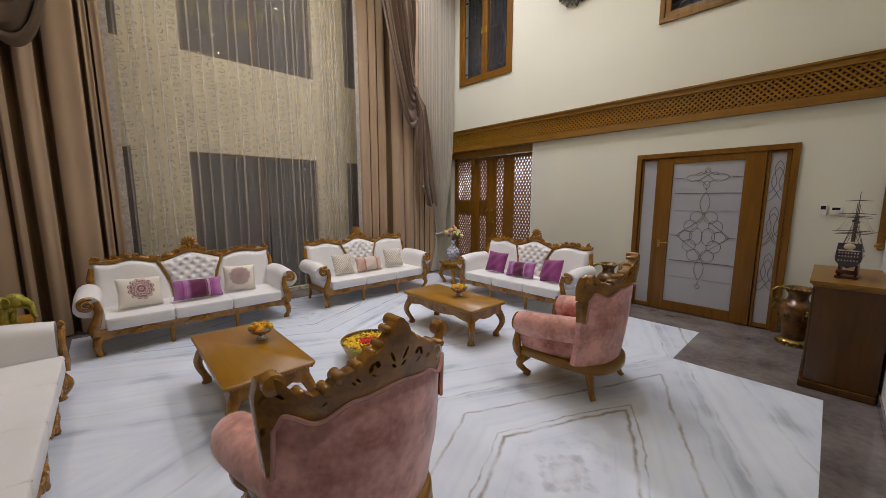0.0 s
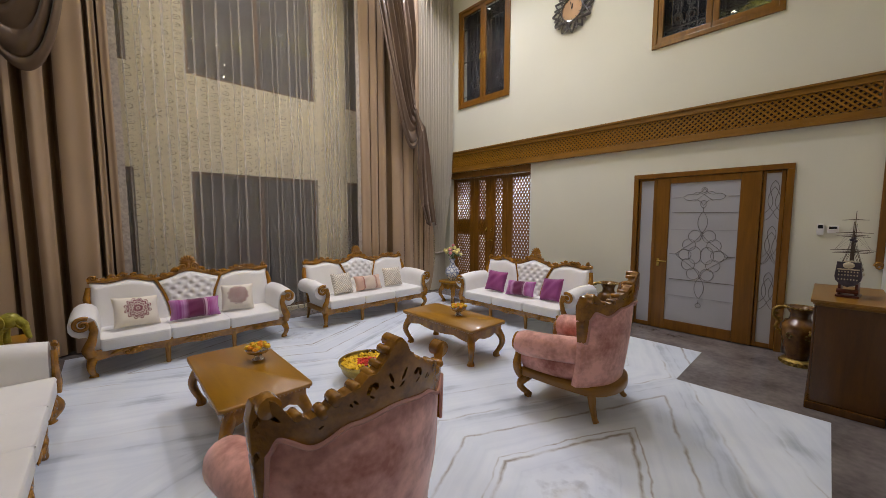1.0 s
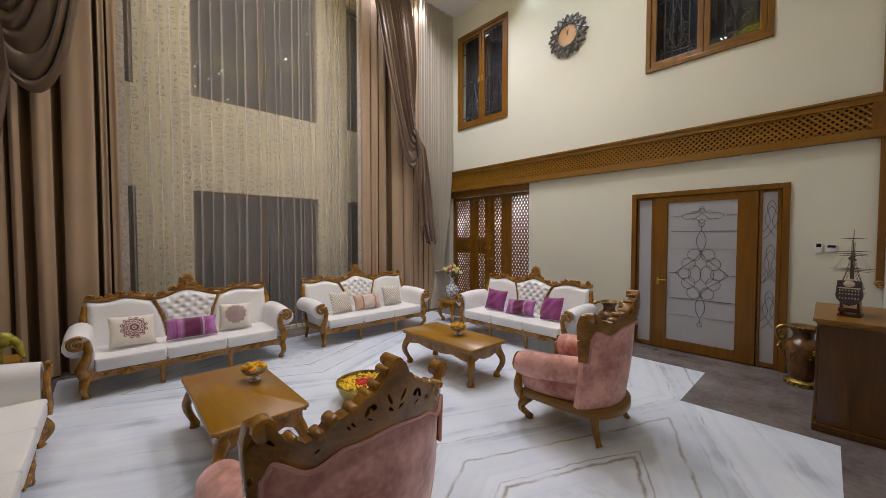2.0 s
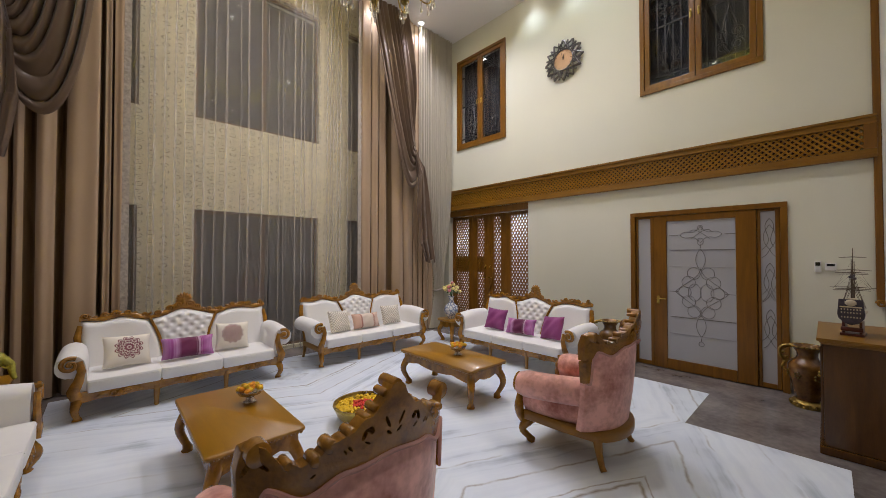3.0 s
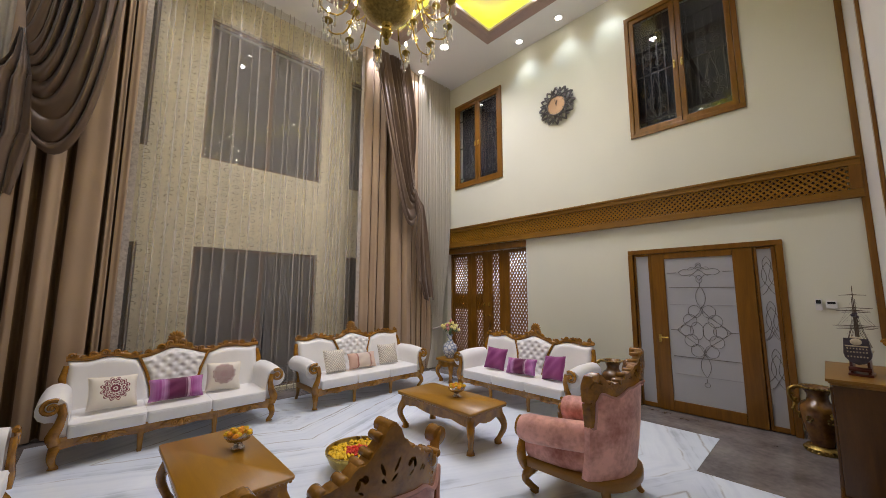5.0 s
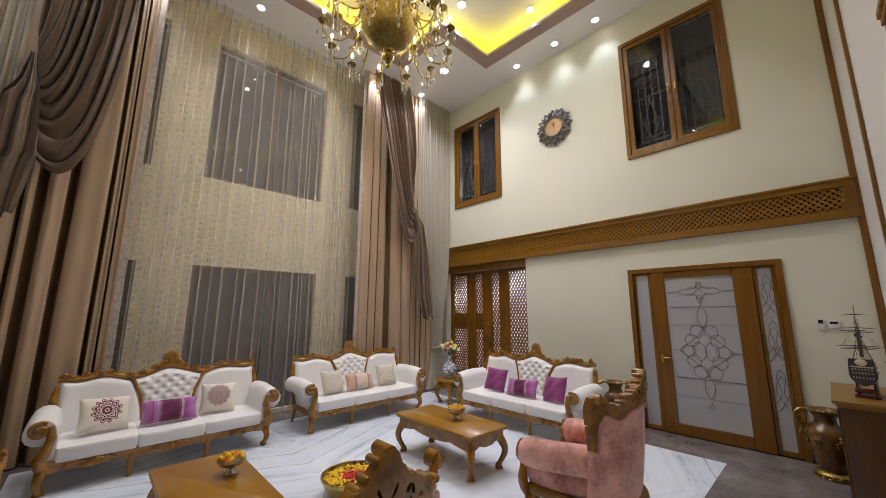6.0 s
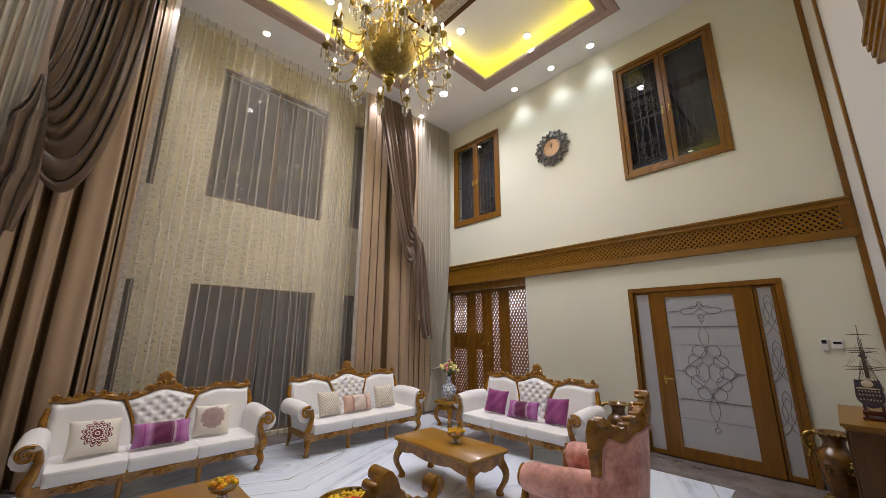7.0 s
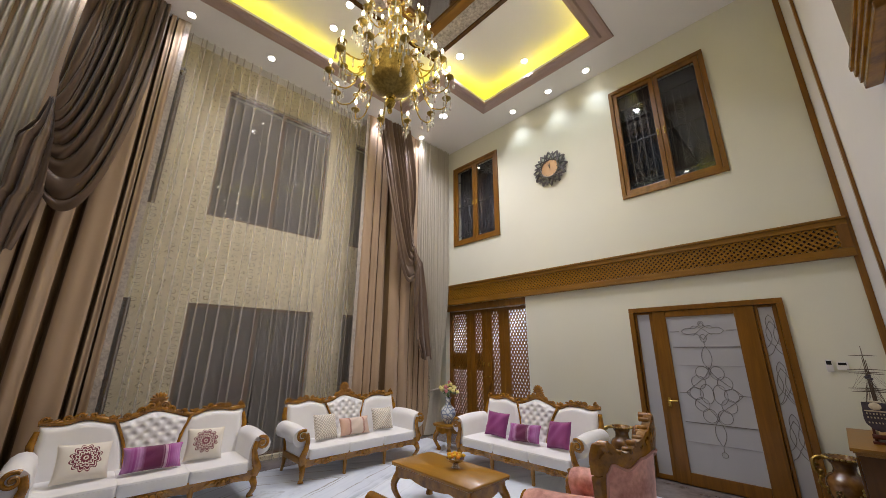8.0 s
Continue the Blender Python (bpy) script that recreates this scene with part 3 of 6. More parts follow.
# ---- upper casement windows in the door wall ----
def casement(name, y0, y1, z0, z1, grille):
    w = tagged(new(name), "golden teak casement window with dark night glass", "window", kind="structure")
    f = 0.065
    bm = B()
    box(bm, -0.03, 0.10, y0, y1, z1 - f, z1, 0.006)
    box(bm, -0.03, 0.10, y0, y1, z0, z0 + f, 0.006)
    box(bm, -0.03, 0.10, y0, y0 + f, z0 + f, z1 - f, 0.006)
    box(bm, -0.03, 0.10, y1 - f, y1, z0 + f, z1 - f, 0.006)
    part("window_frame", bm, TEAK_V, w, smooth=False)
    mid = (y0 + y1) / 2
    for a, c, hy in ((y0 + f + 0.004, mid - 0.003, mid - 0.05), (mid + 0.003, y1 - f - 0.004, mid + 0.05)):
        g = 0.072
        bm = B()
        box(bm, -0.015, 0.035, a, c, z1 - f - 0.004 - g, z1 - f - 0.004, 0.008)
        box(bm, -0.015, 0.035, a, c, z0 + f + 0.004, z0 + f + 0.004 + g, 0.008)
        box(bm, -0.015, 0.035, a, a + g, z0 + f + g, z1 - f - g, 0.008)
        box(bm, -0.015, 0.035, c - g, c, z0 + f + g, z1 - f - g, 0.008)
        leaf = part("casement_leaf", bm, TEAK_V, w, smooth=False)
        p = part("pane", box(B(), 0.005, 0.011, a + g - 0.01, c - g + 0.01, z0 + f + g - 0.01, z1 - f - g + 0.01), PANE, leaf, smooth=False)
        p.visible_shadow = False
        bm = B()
        zc = (z0 + z1) / 2 - 0.06
        box(bm, -0.022, -0.014, hy - 0.012, hy + 0.012, zc - 0.06, zc + 0.06, 0.003)
        tube(bm, [(-0.03, hy, zc + 0.02), (-0.06, hy, zc + 0.02), (-0.06, hy, zc - 0.09)], 0.008, 6)
        part("window_handle", bm, BRASS, leaf)
    bm = B()
    for k in range(1, 12):
        y = y0 + 0.1 + (y1 - y0 - 0.2) * k / 12
        box(bm, 0.15, 0.165, y - 0.007, y + 0.007, z0, z1)
    for z in (z0 + 0.30, z0 + 1.1, z1 - 0.35):
        box(bm, 0.146, 0.169, y0, y1, z - 0.009, z + 0.009)
    for c in ((y0 * 0.75 + y1 * 0.25), (y0 * 0.25 + y1 * 0.75)):
        for s in (-1, 1):
            for zz in (z0 + 0.42, z0 + 0.60, z0 + 1.25, z0 + 1.42):
                tube(bm, [(0.150, c + s * 0.085 + s * 0.075 * math.cos(a) * (1 - a / 14), zz + 0.08 * math.sin(a) * (1 - a / 14)) for a in [k * 0.5 for k in range(20)]], 0.010, 5)
            tube(bm, bez((0.150, c, z0 + 0.32), (0.150, c + s * 0.20, z0 + 0.6), (0.150, c + s * 0.02, z0 + 0.8), (0.150, c, z0 + 1.08), 12), 0.010, 5)
    part("grille", bm, IRON, w, smooth=False)
    part("night_side", box(B(), 0.27, 0.279, y0, y1, z0, z1), NIGHT, w, smooth=False)


casement("window_1", *WIN1, True)
casement("window_2", *WIN2, True)


# ---- glazed windows behind the curtains ----
for k, (x0, x1, z0, z1) in enumerate(CW):
    w = tagged(new(f"window_{k + 3}"), "tall dark window behind the sheer curtain", "window", kind="structure")
    f = 0.05
    bm = B()
    box(bm, x0, x1, FY + 0.08, FY + 0.14, z1 - f, z1)
    box(bm, x0, x1, FY + 0.08, FY + 0.14, z0, z0 + f)
    box(bm, x0, x0 + f, FY + 0.08, FY + 0.14, z0 + f, z1 - f)
    box(bm, x1 - f, x1, FY + 0.08, FY + 0.14, z0 + f, z1 - f)
    xm = (x0 + x1) / 2 + 0.02
    box(bm, xm - 0.035, xm + 0.035, FY + 0.08, FY + 0.14, z0 + f, z1 - f)
    part("window_frame", bm, DARKWOOD, w, smooth=False)
    p = part("pane", box(B(), x0 + f, x1 - f, FY + 0.105, FY + 0.111, z0 + f, z1 - f), PANE, w, smooth=False)
    p.visible_shadow = False
    part("night_side", box(B(), x0, x1, FY + 0.29, FY + 0.299, z0, z1), NIGHT, w, smooth=False)

# ---- main door with side lights ----
door = tagged(new("door_1"), "golden teak front door with etched frosted glass and side lights, closed", "door", kind="structure")
y0, y1, z1 = DOOR[0], DOOR[1], DOOR[3]
bm = B()
f = 0.07
box(bm, -0.035, 0.12, y0, y1, z1 - f, z1, 0.006)
box(bm, -0.035, 0.12, y0, y0 + f, 0.0, z1 - f, 0.006)
box(bm, -0.035, 0.12, y1 - f, y1, 0.0, z1 - f, 0.006)
part("door_frame", bm, TEAK_V, door, smooth=False)


def glazed(name, a, c, sl, sr, top, bot, depth, label=""):
    """A timber leaf from y=a to y=c with one frosted pane: stile widths sl, sr; rails top, bot."""
    bm = B()
    zt = z1 - f - 0.004
    x0, x1 = depth
    box(bm, x0, x1, a, a + sl, 0.012, zt, 0.008)
    box(bm, x0, x1, c - sr, c, 0.012, zt, 0.008)
    box(bm, x0, x1, a + sl, c - sr, zt - top, zt, 0.006)
    box(bm, x0, x1, a + sl, c - sr, 0.012, 0.012 + bot, 0.006)
    leaf = part(name, bm, TEAK_V, door, label, smooth=False)
    part("pane", box(B(), x0 + 0.02, x0 + 0.03, a + sl - 0.01, c - sr + 0.01, 0.012 + bot - 0.01, zt - top + 0.01), FROST, leaf, "frosted glass pane with etched lines", smooth=False)
    return leaf, x0 + 0.017


leaf, gx = glazed("door_leaf", -1.80, -0.585, 0.215, 0.175, 0.09, 0.15, (-0.02, 0.03))
side_r, gr = glazed("side_light", y0 + f + 0.004, -1.804, 0.045, 0.035, 0.03, 0.06, (0.0, 0.04))
side_l, gl = glazed("side_light", -0.581, y1 - f - 0.004, 0.05, 0.03, 0.03, 0.06, (0.0, 0.04))


def ogee(c, w, h, x, sy=1):
    """Pointed loop: two mirrored S-curves round the centre c = (y, z)."""
    out = []
    for s in (1, -1):
        out.append(bez((x, c[0], c[1] + h), (x, c[0] + s * w * 1.1, c[1] + h * 0.35), (x, c[0] + s * w * 1.1, c[1] - h * 0.35), (x, c[0], c[1] - h), 14))
    return out


def circle(c, r, x, sq=1.0):
    return [[(x, c[0] + r * math.cos(a), c[1] + r * sq * math.sin(a)) for a in [2 * math.pi * k / 20 for k in range(21)]]]


bm = B()
yc = -1.185
lines = ogee((yc, 1.72), 0.075, 0.17, gx) + ogee((yc, 0.68), 0.075, 0.17, gx)
for s in (1, -1):
    for zc, dy, r, q in ((1.50, 0.09, 0.085, 1.1), (1.36, 0.16, 0.09, 1.05), (1.20, 0.21, 0.085, 1.0), (1.05, 0.16, 0.09, 1.05), (0.90, 0.09, 0.085, 1.1), (1.2, 0.08, 0.085, 1.6)):
        lines += circle((yc + s * dy, zc), r, gx, q)
    lines.append(bez((gx, yc, 1.58), (gx, yc + s * 0.02, 1.42), (gx, yc + s * 0.22, 1.34), (gx, yc + s * 0.34, 1.2), 12))
    lines.append(bez((gx, yc, 0.83), (gx, yc + s * 0.02, 1.0), (gx, yc + s * 0.22, 1.06), (gx, yc + s * 0.34, 1.2), 12))
    lines.append(bez((gx, yc, 2.20), (gx, yc + s * 0.12, 2.02), (gx, yc + s * 0.16, 2.20), (gx, yc + s * 0.27, 2.08), 12))
    lines.append(bez((gx, yc, 1.96), (gx, yc + s * 0.12, 2.14), (gx, yc + s * 0.16, 1.96), (gx, yc + s * 0.27, 2.08), 12))
    lines.append(bez((gx, yc - s * 0.12, 2.02), (gx, yc, 2.12), (gx, yc + s * 0.1, 2.2), (gx, yc + s * 0.14, 2.12), 10))
lines += circle((yc, 2.18), 0.035, gx) + circle((yc, 1.98), 0.04, gx, 1.3) + circle((yc, 0.40), 0.035, gx)
lines.append([(gx, yc, 1.94), (gx, yc, 1.90)])
lines.append([(gx, yc, 0.49), (gx, yc, 0.43)])
for ln in lines:
    tube(bm, [(p[0], yc + (p[1] - yc) * 0.93, p[2] - 0.06 if p[2] > 1.93 else 1.18 + (p[2] - 1.2) * 0.92) for p in ln], 0.0028, 4)
part("etched_ornament", bm, ETCH, leaf, smooth=False)
bm = B()
for z in (2.02, 1.80, 1.18, 0.80):
    for a, c in ((-1.58, yc - 0.26 if z in (2.02, 1.18) else -0.80),) if z not in (2.02, 1.18) else ((-1.58, yc - 0.28), (yc + 0.28, -0.79)):
        box(bm, gx - 0.003, gx + 0.003, a, c, z - 0.004, z + 0.004)
part("etched_line", bm, ETCH, leaf, smooth=False)
bm = B()
for z in (1.55, 0.55):
    box(bm, gx - 0.002, gx + 0.003, -1.58, -0.79, z - 0.003, z + 0.003)
part("etched_line", bm, ETCH_SOFT, leaf, smooth=False)
for sd, g, c in ((side_r, gr, -1.925),):
    bm = B()
    for zc in (2.0, 1.42, 0.82):
        for s in (1, -1):
            tube(bm, bez((g, c, zc + 0.20), (g, c + s * 0.13, zc + 0.05), (g, c - s * 0.10, zc - 0.05), (g, c + s * 0.09, zc - 0.22), 14), 0.003, 4)
            tube(bm, bez((g, c, zc + 0.12), (g, c + s * 0.08, zc), (g, c + s * 0.08, zc - 0.1), (g, c, zc - 0.2), 12), 0.003, 4)
            tube(bm, bez((g, c, zc - 0.20), (g, c + s * 0.02, zc - 0.27), (g, c + s * 0.06, zc - 0.30), (g, c + s * 0.08, zc - 0.31), 10), 0.003, 4)
    for s in (1, -1):
        tube(bm, bez((g, c, 1.30), (g, c + s * 0.03, 1.16), (g, c + s * 0.07, 1.12), (g, c + s * 0.09, 1.12), 8), 0.003, 4)
    part("etched_ornament", bm, ETCH, sd, smooth=False)
bm = B()
box(bm, -0.028, -0.02, -0.66, -0.625, 0.98, 1.10, 0.003)
tube(bm, [(-0.03, -0.642, 1.06), (-0.065, -0.642, 1.06), (-0.07, -0.66, 1.06), (-0.065, -0.76, 1.062)], [0.011, 0.011, 0.010, 0.009], 8)
lathe(bm, [(0.0, 0.0), (0.017, 0.0), (0.017, 0.01), (0.0, 0.012)], 12, (-0.026, -0.642, 0.985))
part("door_handle", bm, BRASS, leaf)
structure("wall_porch", box(B(), 0.6, 0.7, -2.6, 0.2, -0.1, 3.2), WHITE_WALL, "plain porch wall behind the frosted door")

# ---- pierced double door, set back in the wall ----
jd = tagged(new("door_2"), "golden teak double door with diagonal lattice panels, closed", "door", kind="structure")
jx0, jx1 = 0.15, 0.20
y0, y1, z1 = JALI[0], JALI[1], 2.74
bm = B()
box(bm, 0.01, 0.27, y0, y1, z1 - 0.07, JALI[3], 0.005)
box(bm, 0.13, 0.24, y1 - 0.06, y1, 0, z1 - 0.07, 0.005)
box(bm, 0.13, 0.24, y0, y0 + 0.05, 0, z1 - 0.07, 0.005)
part("door_frame", bm, TEAK_V, jd, smooth=False)


def lattice_panel(bm, a, c, z0, z1, pitch=0.075, w=0.0125):
    """Diagonal bars clipped to a rectangle in the door's plane."""
    W, H = c - a, z1 - z0
    x = (jx0 + jx1) / 2
    for s in (1, -1):
        k = -int(H / pitch * 0.6) - 2
        while k * pitch < W + H:
            # line: z = slope*(y - y_k)
            sl = 1.6 * s
            yk = k * pitch
            ya, yb = yk, yk + H / abs(sl)
            za, zb = (0, H) if s > 0 else (H, 0)
            pts = []
            for y_, z_ in ((ya, za), (yb, zb)):
                pts.append([y_, z_])
            if pts[0][0] < 0:
                pts[0][1] += (0 - pts[0][0]) * sl
                pts[0][0] = 0
            if pts[1][0] > W:
                pts[1][1] -= (pts[1][0] - W) * sl
                pts[1][0] = W
            if pts[0][0] < W and pts[1][0] > 0 and pts[1][0] - pts[0][0] > 0.005:
                (ay, az), (by, bz) = pts
                n = Vector((-(bz - az), by - ay)).normalized() * w
                q = [(a + ay + n.x, z0 + az + n.y), (a + by + n.x, z0 + bz + n.y), (a + by - n.x, z0 + bz - n.y), (a + ay - n.x, z0 + az - n.y)]
                dx = 0.006 * s
                loft(bm, [[(x - 0.012 + dx, *p) for p in q], [(x + 0.012 + dx, *p) for p in q]])
            k += 1
    return bm


for a, c, sl, sr, name, solid in ((3.363, 3.955, 0.03, 0.123, "side_panel", True), (2.868, 3.355, 0.139, 0.139, "door_leaf", True), (2.392, 2.862, 0.131, 0.137, "door_leaf", False), (1.77, 2.385, 0.127, 0.03, "side_panel", False)):
    bm = B()
    zt = z1 - 0.075
    a_, c_ = a + sr, c - sl
    box(bm, jx0, jx1, a, a_, 0.01, zt, 0.004)
    box(bm, jx0, jx1, c_, c, 0.01, zt, 0.004)
    box(bm, jx0, jx1, a_, c_, zt - 0.07, zt, 0.004)
    box(bm, jx0, jx1, a_, c_, 0.01, 0.36, 0.004)
    leafj = part(name, bm, TEAK_V, jd, smooth=False)
    if solid:
        part("middle_panel", box(B(), jx1 - 0.008, jx1 - 0.002, a_, c_, 1.33, 1.70), TEAK, leafj, smooth=False)
    part("lattice", lattice_panel(B(), a_, c_, 0.36, zt - 0.07), TEAK_V, leafj, smooth=False)
# carved boss over the meeting stiles
bm = B()
boss = [(0.02, 0.92), (0.05, 0.98), (0.10, 1.10), (0.13, 1.30), (0.135, 1.48), (0.11, 1.62), (0.065, 1.74), (0.045, 1.84), (0.05, 1.92), (0.015, 1.99)]
loft(bm, [[(jx0 - 0.022, 2.865 - w, z), (jx0 - 0.034, 2.865, z), (jx0 - 0.022, 2.865 + w, z), (jx0 - 0.002, 2.865 + w, z), (jx0 - 0.002, 2.865 - w, z)] for w, z in boss])
part("carved_boss", bm, TEAK_V, jd, "flame-shaped carved board over the meeting stiles")
bm = B()
for s in (-1, 1):
    tube(bm, [(jx0 - 0.03, 2.865 + s * 0.06, 1.22), (jx0 - 0.085, 2.865 + s * 0.06, 1.22), (jx0 - 0.085, 2.865 + s * 0.14, 1.22)], 0.012, 6)
    tube(bm, [(jx0 - 0.03, 2.865 + s * 0.07, 1.42), (jx0 - 0.07, 2.865 + s * 0.07, 1.46), (jx0 - 0.03, 2.865 + s * 0.07, 1.5)], 0.012, 6)
part("door_handle", bm, BRASS, jd)
# lit room behind the pierced door
structure("wall_backroom", box(B(), 2.4, 2.5, 0.4, 5.0, -0.1, 3.3), WHITE_WALL, "pale lit wall seen through the lattice")
structure("wall_backroom_side", box(B(), 0.28, 2.4, 0.3, 0.4, -0.1, 3.3), WHITE_WALL, "pale side wall seen through the lattice")
structure("wall_backroom_end", box(B(), 0.28, 2.4, 5.0, 5.1, -0.1, 3.3), WHITE_WALL, "pale end wall seen through the lattice")
structure("ceiling_backroom", box(B(), 0.28, 2.5, 0.3, 5.1, 3.2, 3.3), CEIL, "white ceiling of the room beyond the lattice")
for y in (2.0, 3.4):
    o = copy_thing(first, pose(1.5, y, 3.2))
    downlamp(1.5, y, 3.17, 120, 160, 0.5)


# ---- curtains ----
def pleats(u, n, amp, phase=0.0):
    """A soft pleat: rounded fronts and narrow backs."""
    c = math.cos(2 * math.pi * n * u + phase)
    return amp * (math.copysign(abs(c) ** 0.6, c) + 0.35 * math.sin(2 * math.pi * n * 0.37 * u + phase * 2))


def sheer_panel(x0, x1, seed, lean):
    """Flat runs of thin cloth with narrow folds laid over: each fold is three layers deep. lean: how far the lower part drifts."""
    rnd = random.Random(seed)
    prof, x = [], x0
    while x < x1 - 0.05:
        run = rnd.choice((0.045, 0.07, 0.10, 0.13, 0.19))
        a, b_ = x, min(x + run, x1)
        bow = rnd.uniform(0.006, 0.02)
        prof += [(a + (b_ - a) * k / 5, bow * math.sin(math.pi * k / 5)) for k in range(5)]
        w = rnd.uniform(0.012, 0.032)
        prof += [(b_, 0.0), (b_ + w, -0.012), (b_ + w * 1.05, -0.02), (b_ + w * 0.5, -0.024), (b_, -0.026), (b_ - 0.002, -0.034), (b_ + w * 0.5, -0.036)]
        x = b_ + w * 0.8
    rings = []
    for k in range(21):
        v = k / 20
        sway = lean * max(0.0, 1 - v / 0.36) ** 1.5
        rings.append([(px + sway * (px - x0) / (x1 - x0) + 0.006 * math.sin(5 * v + 3 * px), 4.17 + py, 0.03 + (CZ - 0.03) * v) for px, py in prof])
    return loft(B(), rings, closed=False)


for x0, x1, seed, lean in ((-6.20, -4.215, 4, -0.03), (-4.20, -2.36, 9, 0.0)):
    curtain = thing("sheer_curtain", "floor-length pale sprigged sheer curtain before the windows", "curtain", "window sheers")
    part("sheer_cloth", sheer_panel(x0, x1, seed, lean), SHEER_MAIN, curtain)
for sgn, label in ((1, "floor-length greyish sheer curtain gathered towards the corner"), (-1, "floor-length greyish sheer curtain gathered by the drape")):
    side = thing("grey_sheer_curtain", label, "curtain", "outer sheers")

    def cloth(u, v):
        pinch = math.exp(-((v - 0.13) / 0.20) ** 2)
        inner, outer = 1.06 if sgn > 0 else 1.26, 0.03
        x_ = inner + (outer - inner) * u
        x_ = x_ * (1 - 0.72 * pinch) + 0.42 * 0.72 * pinch
        amp = 0.036 * (1 - 0.4 * pinch)
        X = -x_ if sgn > 0 else 2 * MX + x_
        return (X, 3.885 + pleats(u, 15, amp), 0.03 + (CZ - 0.03) * v)
    part("sheer_cloth", sheet(B(), 320, 40, cloth), SHEER_GREY, side)
    bm = B()
    X = -0.45 if sgn > 0 else 2 * MX + 0.45
    tube(bm, [(X + 0.16 * math.cos(a), 3.885 + 0.06 * math.sin(a), 0.93 + 0.03 * math.cos(a)) for a in [2 * math.pi * k / 16 for k in range(17)]], 0.018, 6)
    part("tieback", bm, LACE, side)


VALLEY_BROWN = mat("dark_brown_valley", (0.14, 0.084, 0.036), 0.6, var=0.1, scale=2, fine=200, bump=0.05)


def drape(columns, lace, label):
    """A beige panel hung in broad columns (from, to); between them the cloth falls back and turns dark brown. lace: the
    edge's x, and which way it lies.
    """
    d = thing("beige_drape", label, "curtain", "beige drapes")
    cols = sorted(columns)
    pts = []
    for i, (a, b_) in enumerate(cols):
        n = max(8, int((b_ - a) / 0.012))
        belly = min(0.075, 0.30 * (b_ - a)) * (0.8 + 0.2 * math.sin(i * 2.3))
        for k in range(n + 1):
            q = k / n
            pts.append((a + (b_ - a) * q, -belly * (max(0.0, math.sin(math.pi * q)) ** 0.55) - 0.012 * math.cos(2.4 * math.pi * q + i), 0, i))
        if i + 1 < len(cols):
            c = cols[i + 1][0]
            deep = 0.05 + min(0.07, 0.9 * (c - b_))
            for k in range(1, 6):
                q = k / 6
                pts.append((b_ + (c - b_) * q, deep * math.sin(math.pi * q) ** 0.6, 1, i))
    rings = []
    for k in range(33):
        v = k / 32
        rings.append([(x + 0.008 * math.sin(4 * v + 7 * x), 3.965 + dy * (0.9 + 0.1 * math.cos(3 * v + x)) + 0.010 * math.sin(6 * v + 5 * x), 0.02 + (CZ - 0.02) * v) for x, dy, _, _ in pts])
    cloth = part("drape_cloth", loft(B(), rings, closed=False), [BEIGE, VALLEY_BROWN], d)
    # valleys between the columns take the second, dark brown material
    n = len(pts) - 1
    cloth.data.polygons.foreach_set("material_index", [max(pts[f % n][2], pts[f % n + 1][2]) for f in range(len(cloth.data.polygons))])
    xl, s = lace
    bm = sheet(B(), 6, 160, lambda u, v: (xl + s * 0.075 * u + 0.004 * math.sin(v * 420) * u, 3.945 + 0.006 * math.sin(v * 300) * (1 - u), 0.02 + (CZ - 0.02) * v))
    part("lace_border", bm, LACE, d, "pale lace border strip")
    return d


drape([(-2.53, -2.30), (-2.285, -2.12), (-2.10, -1.92), (-1.78, -1.47), (-1.455, -1.20), (-1.185, -1.06), (-1.045, -0.93), (-0.90, -0.76), (-0.745, -0.60)], (-2.53, -1), "floor-length beige satin drape with dark pleats and lace border")
drape([(-6.20, -6.10), (-6.295, -6.225), (-6.62, -6.34), (-6.865, -6.70), (-7.05, -6.965), (-7.40, -7.09), (-7.60, -7.47), (-7.9, -7.66)], (-6.11, 1), "floor-length beige satin drape with dark pleats and lace border")


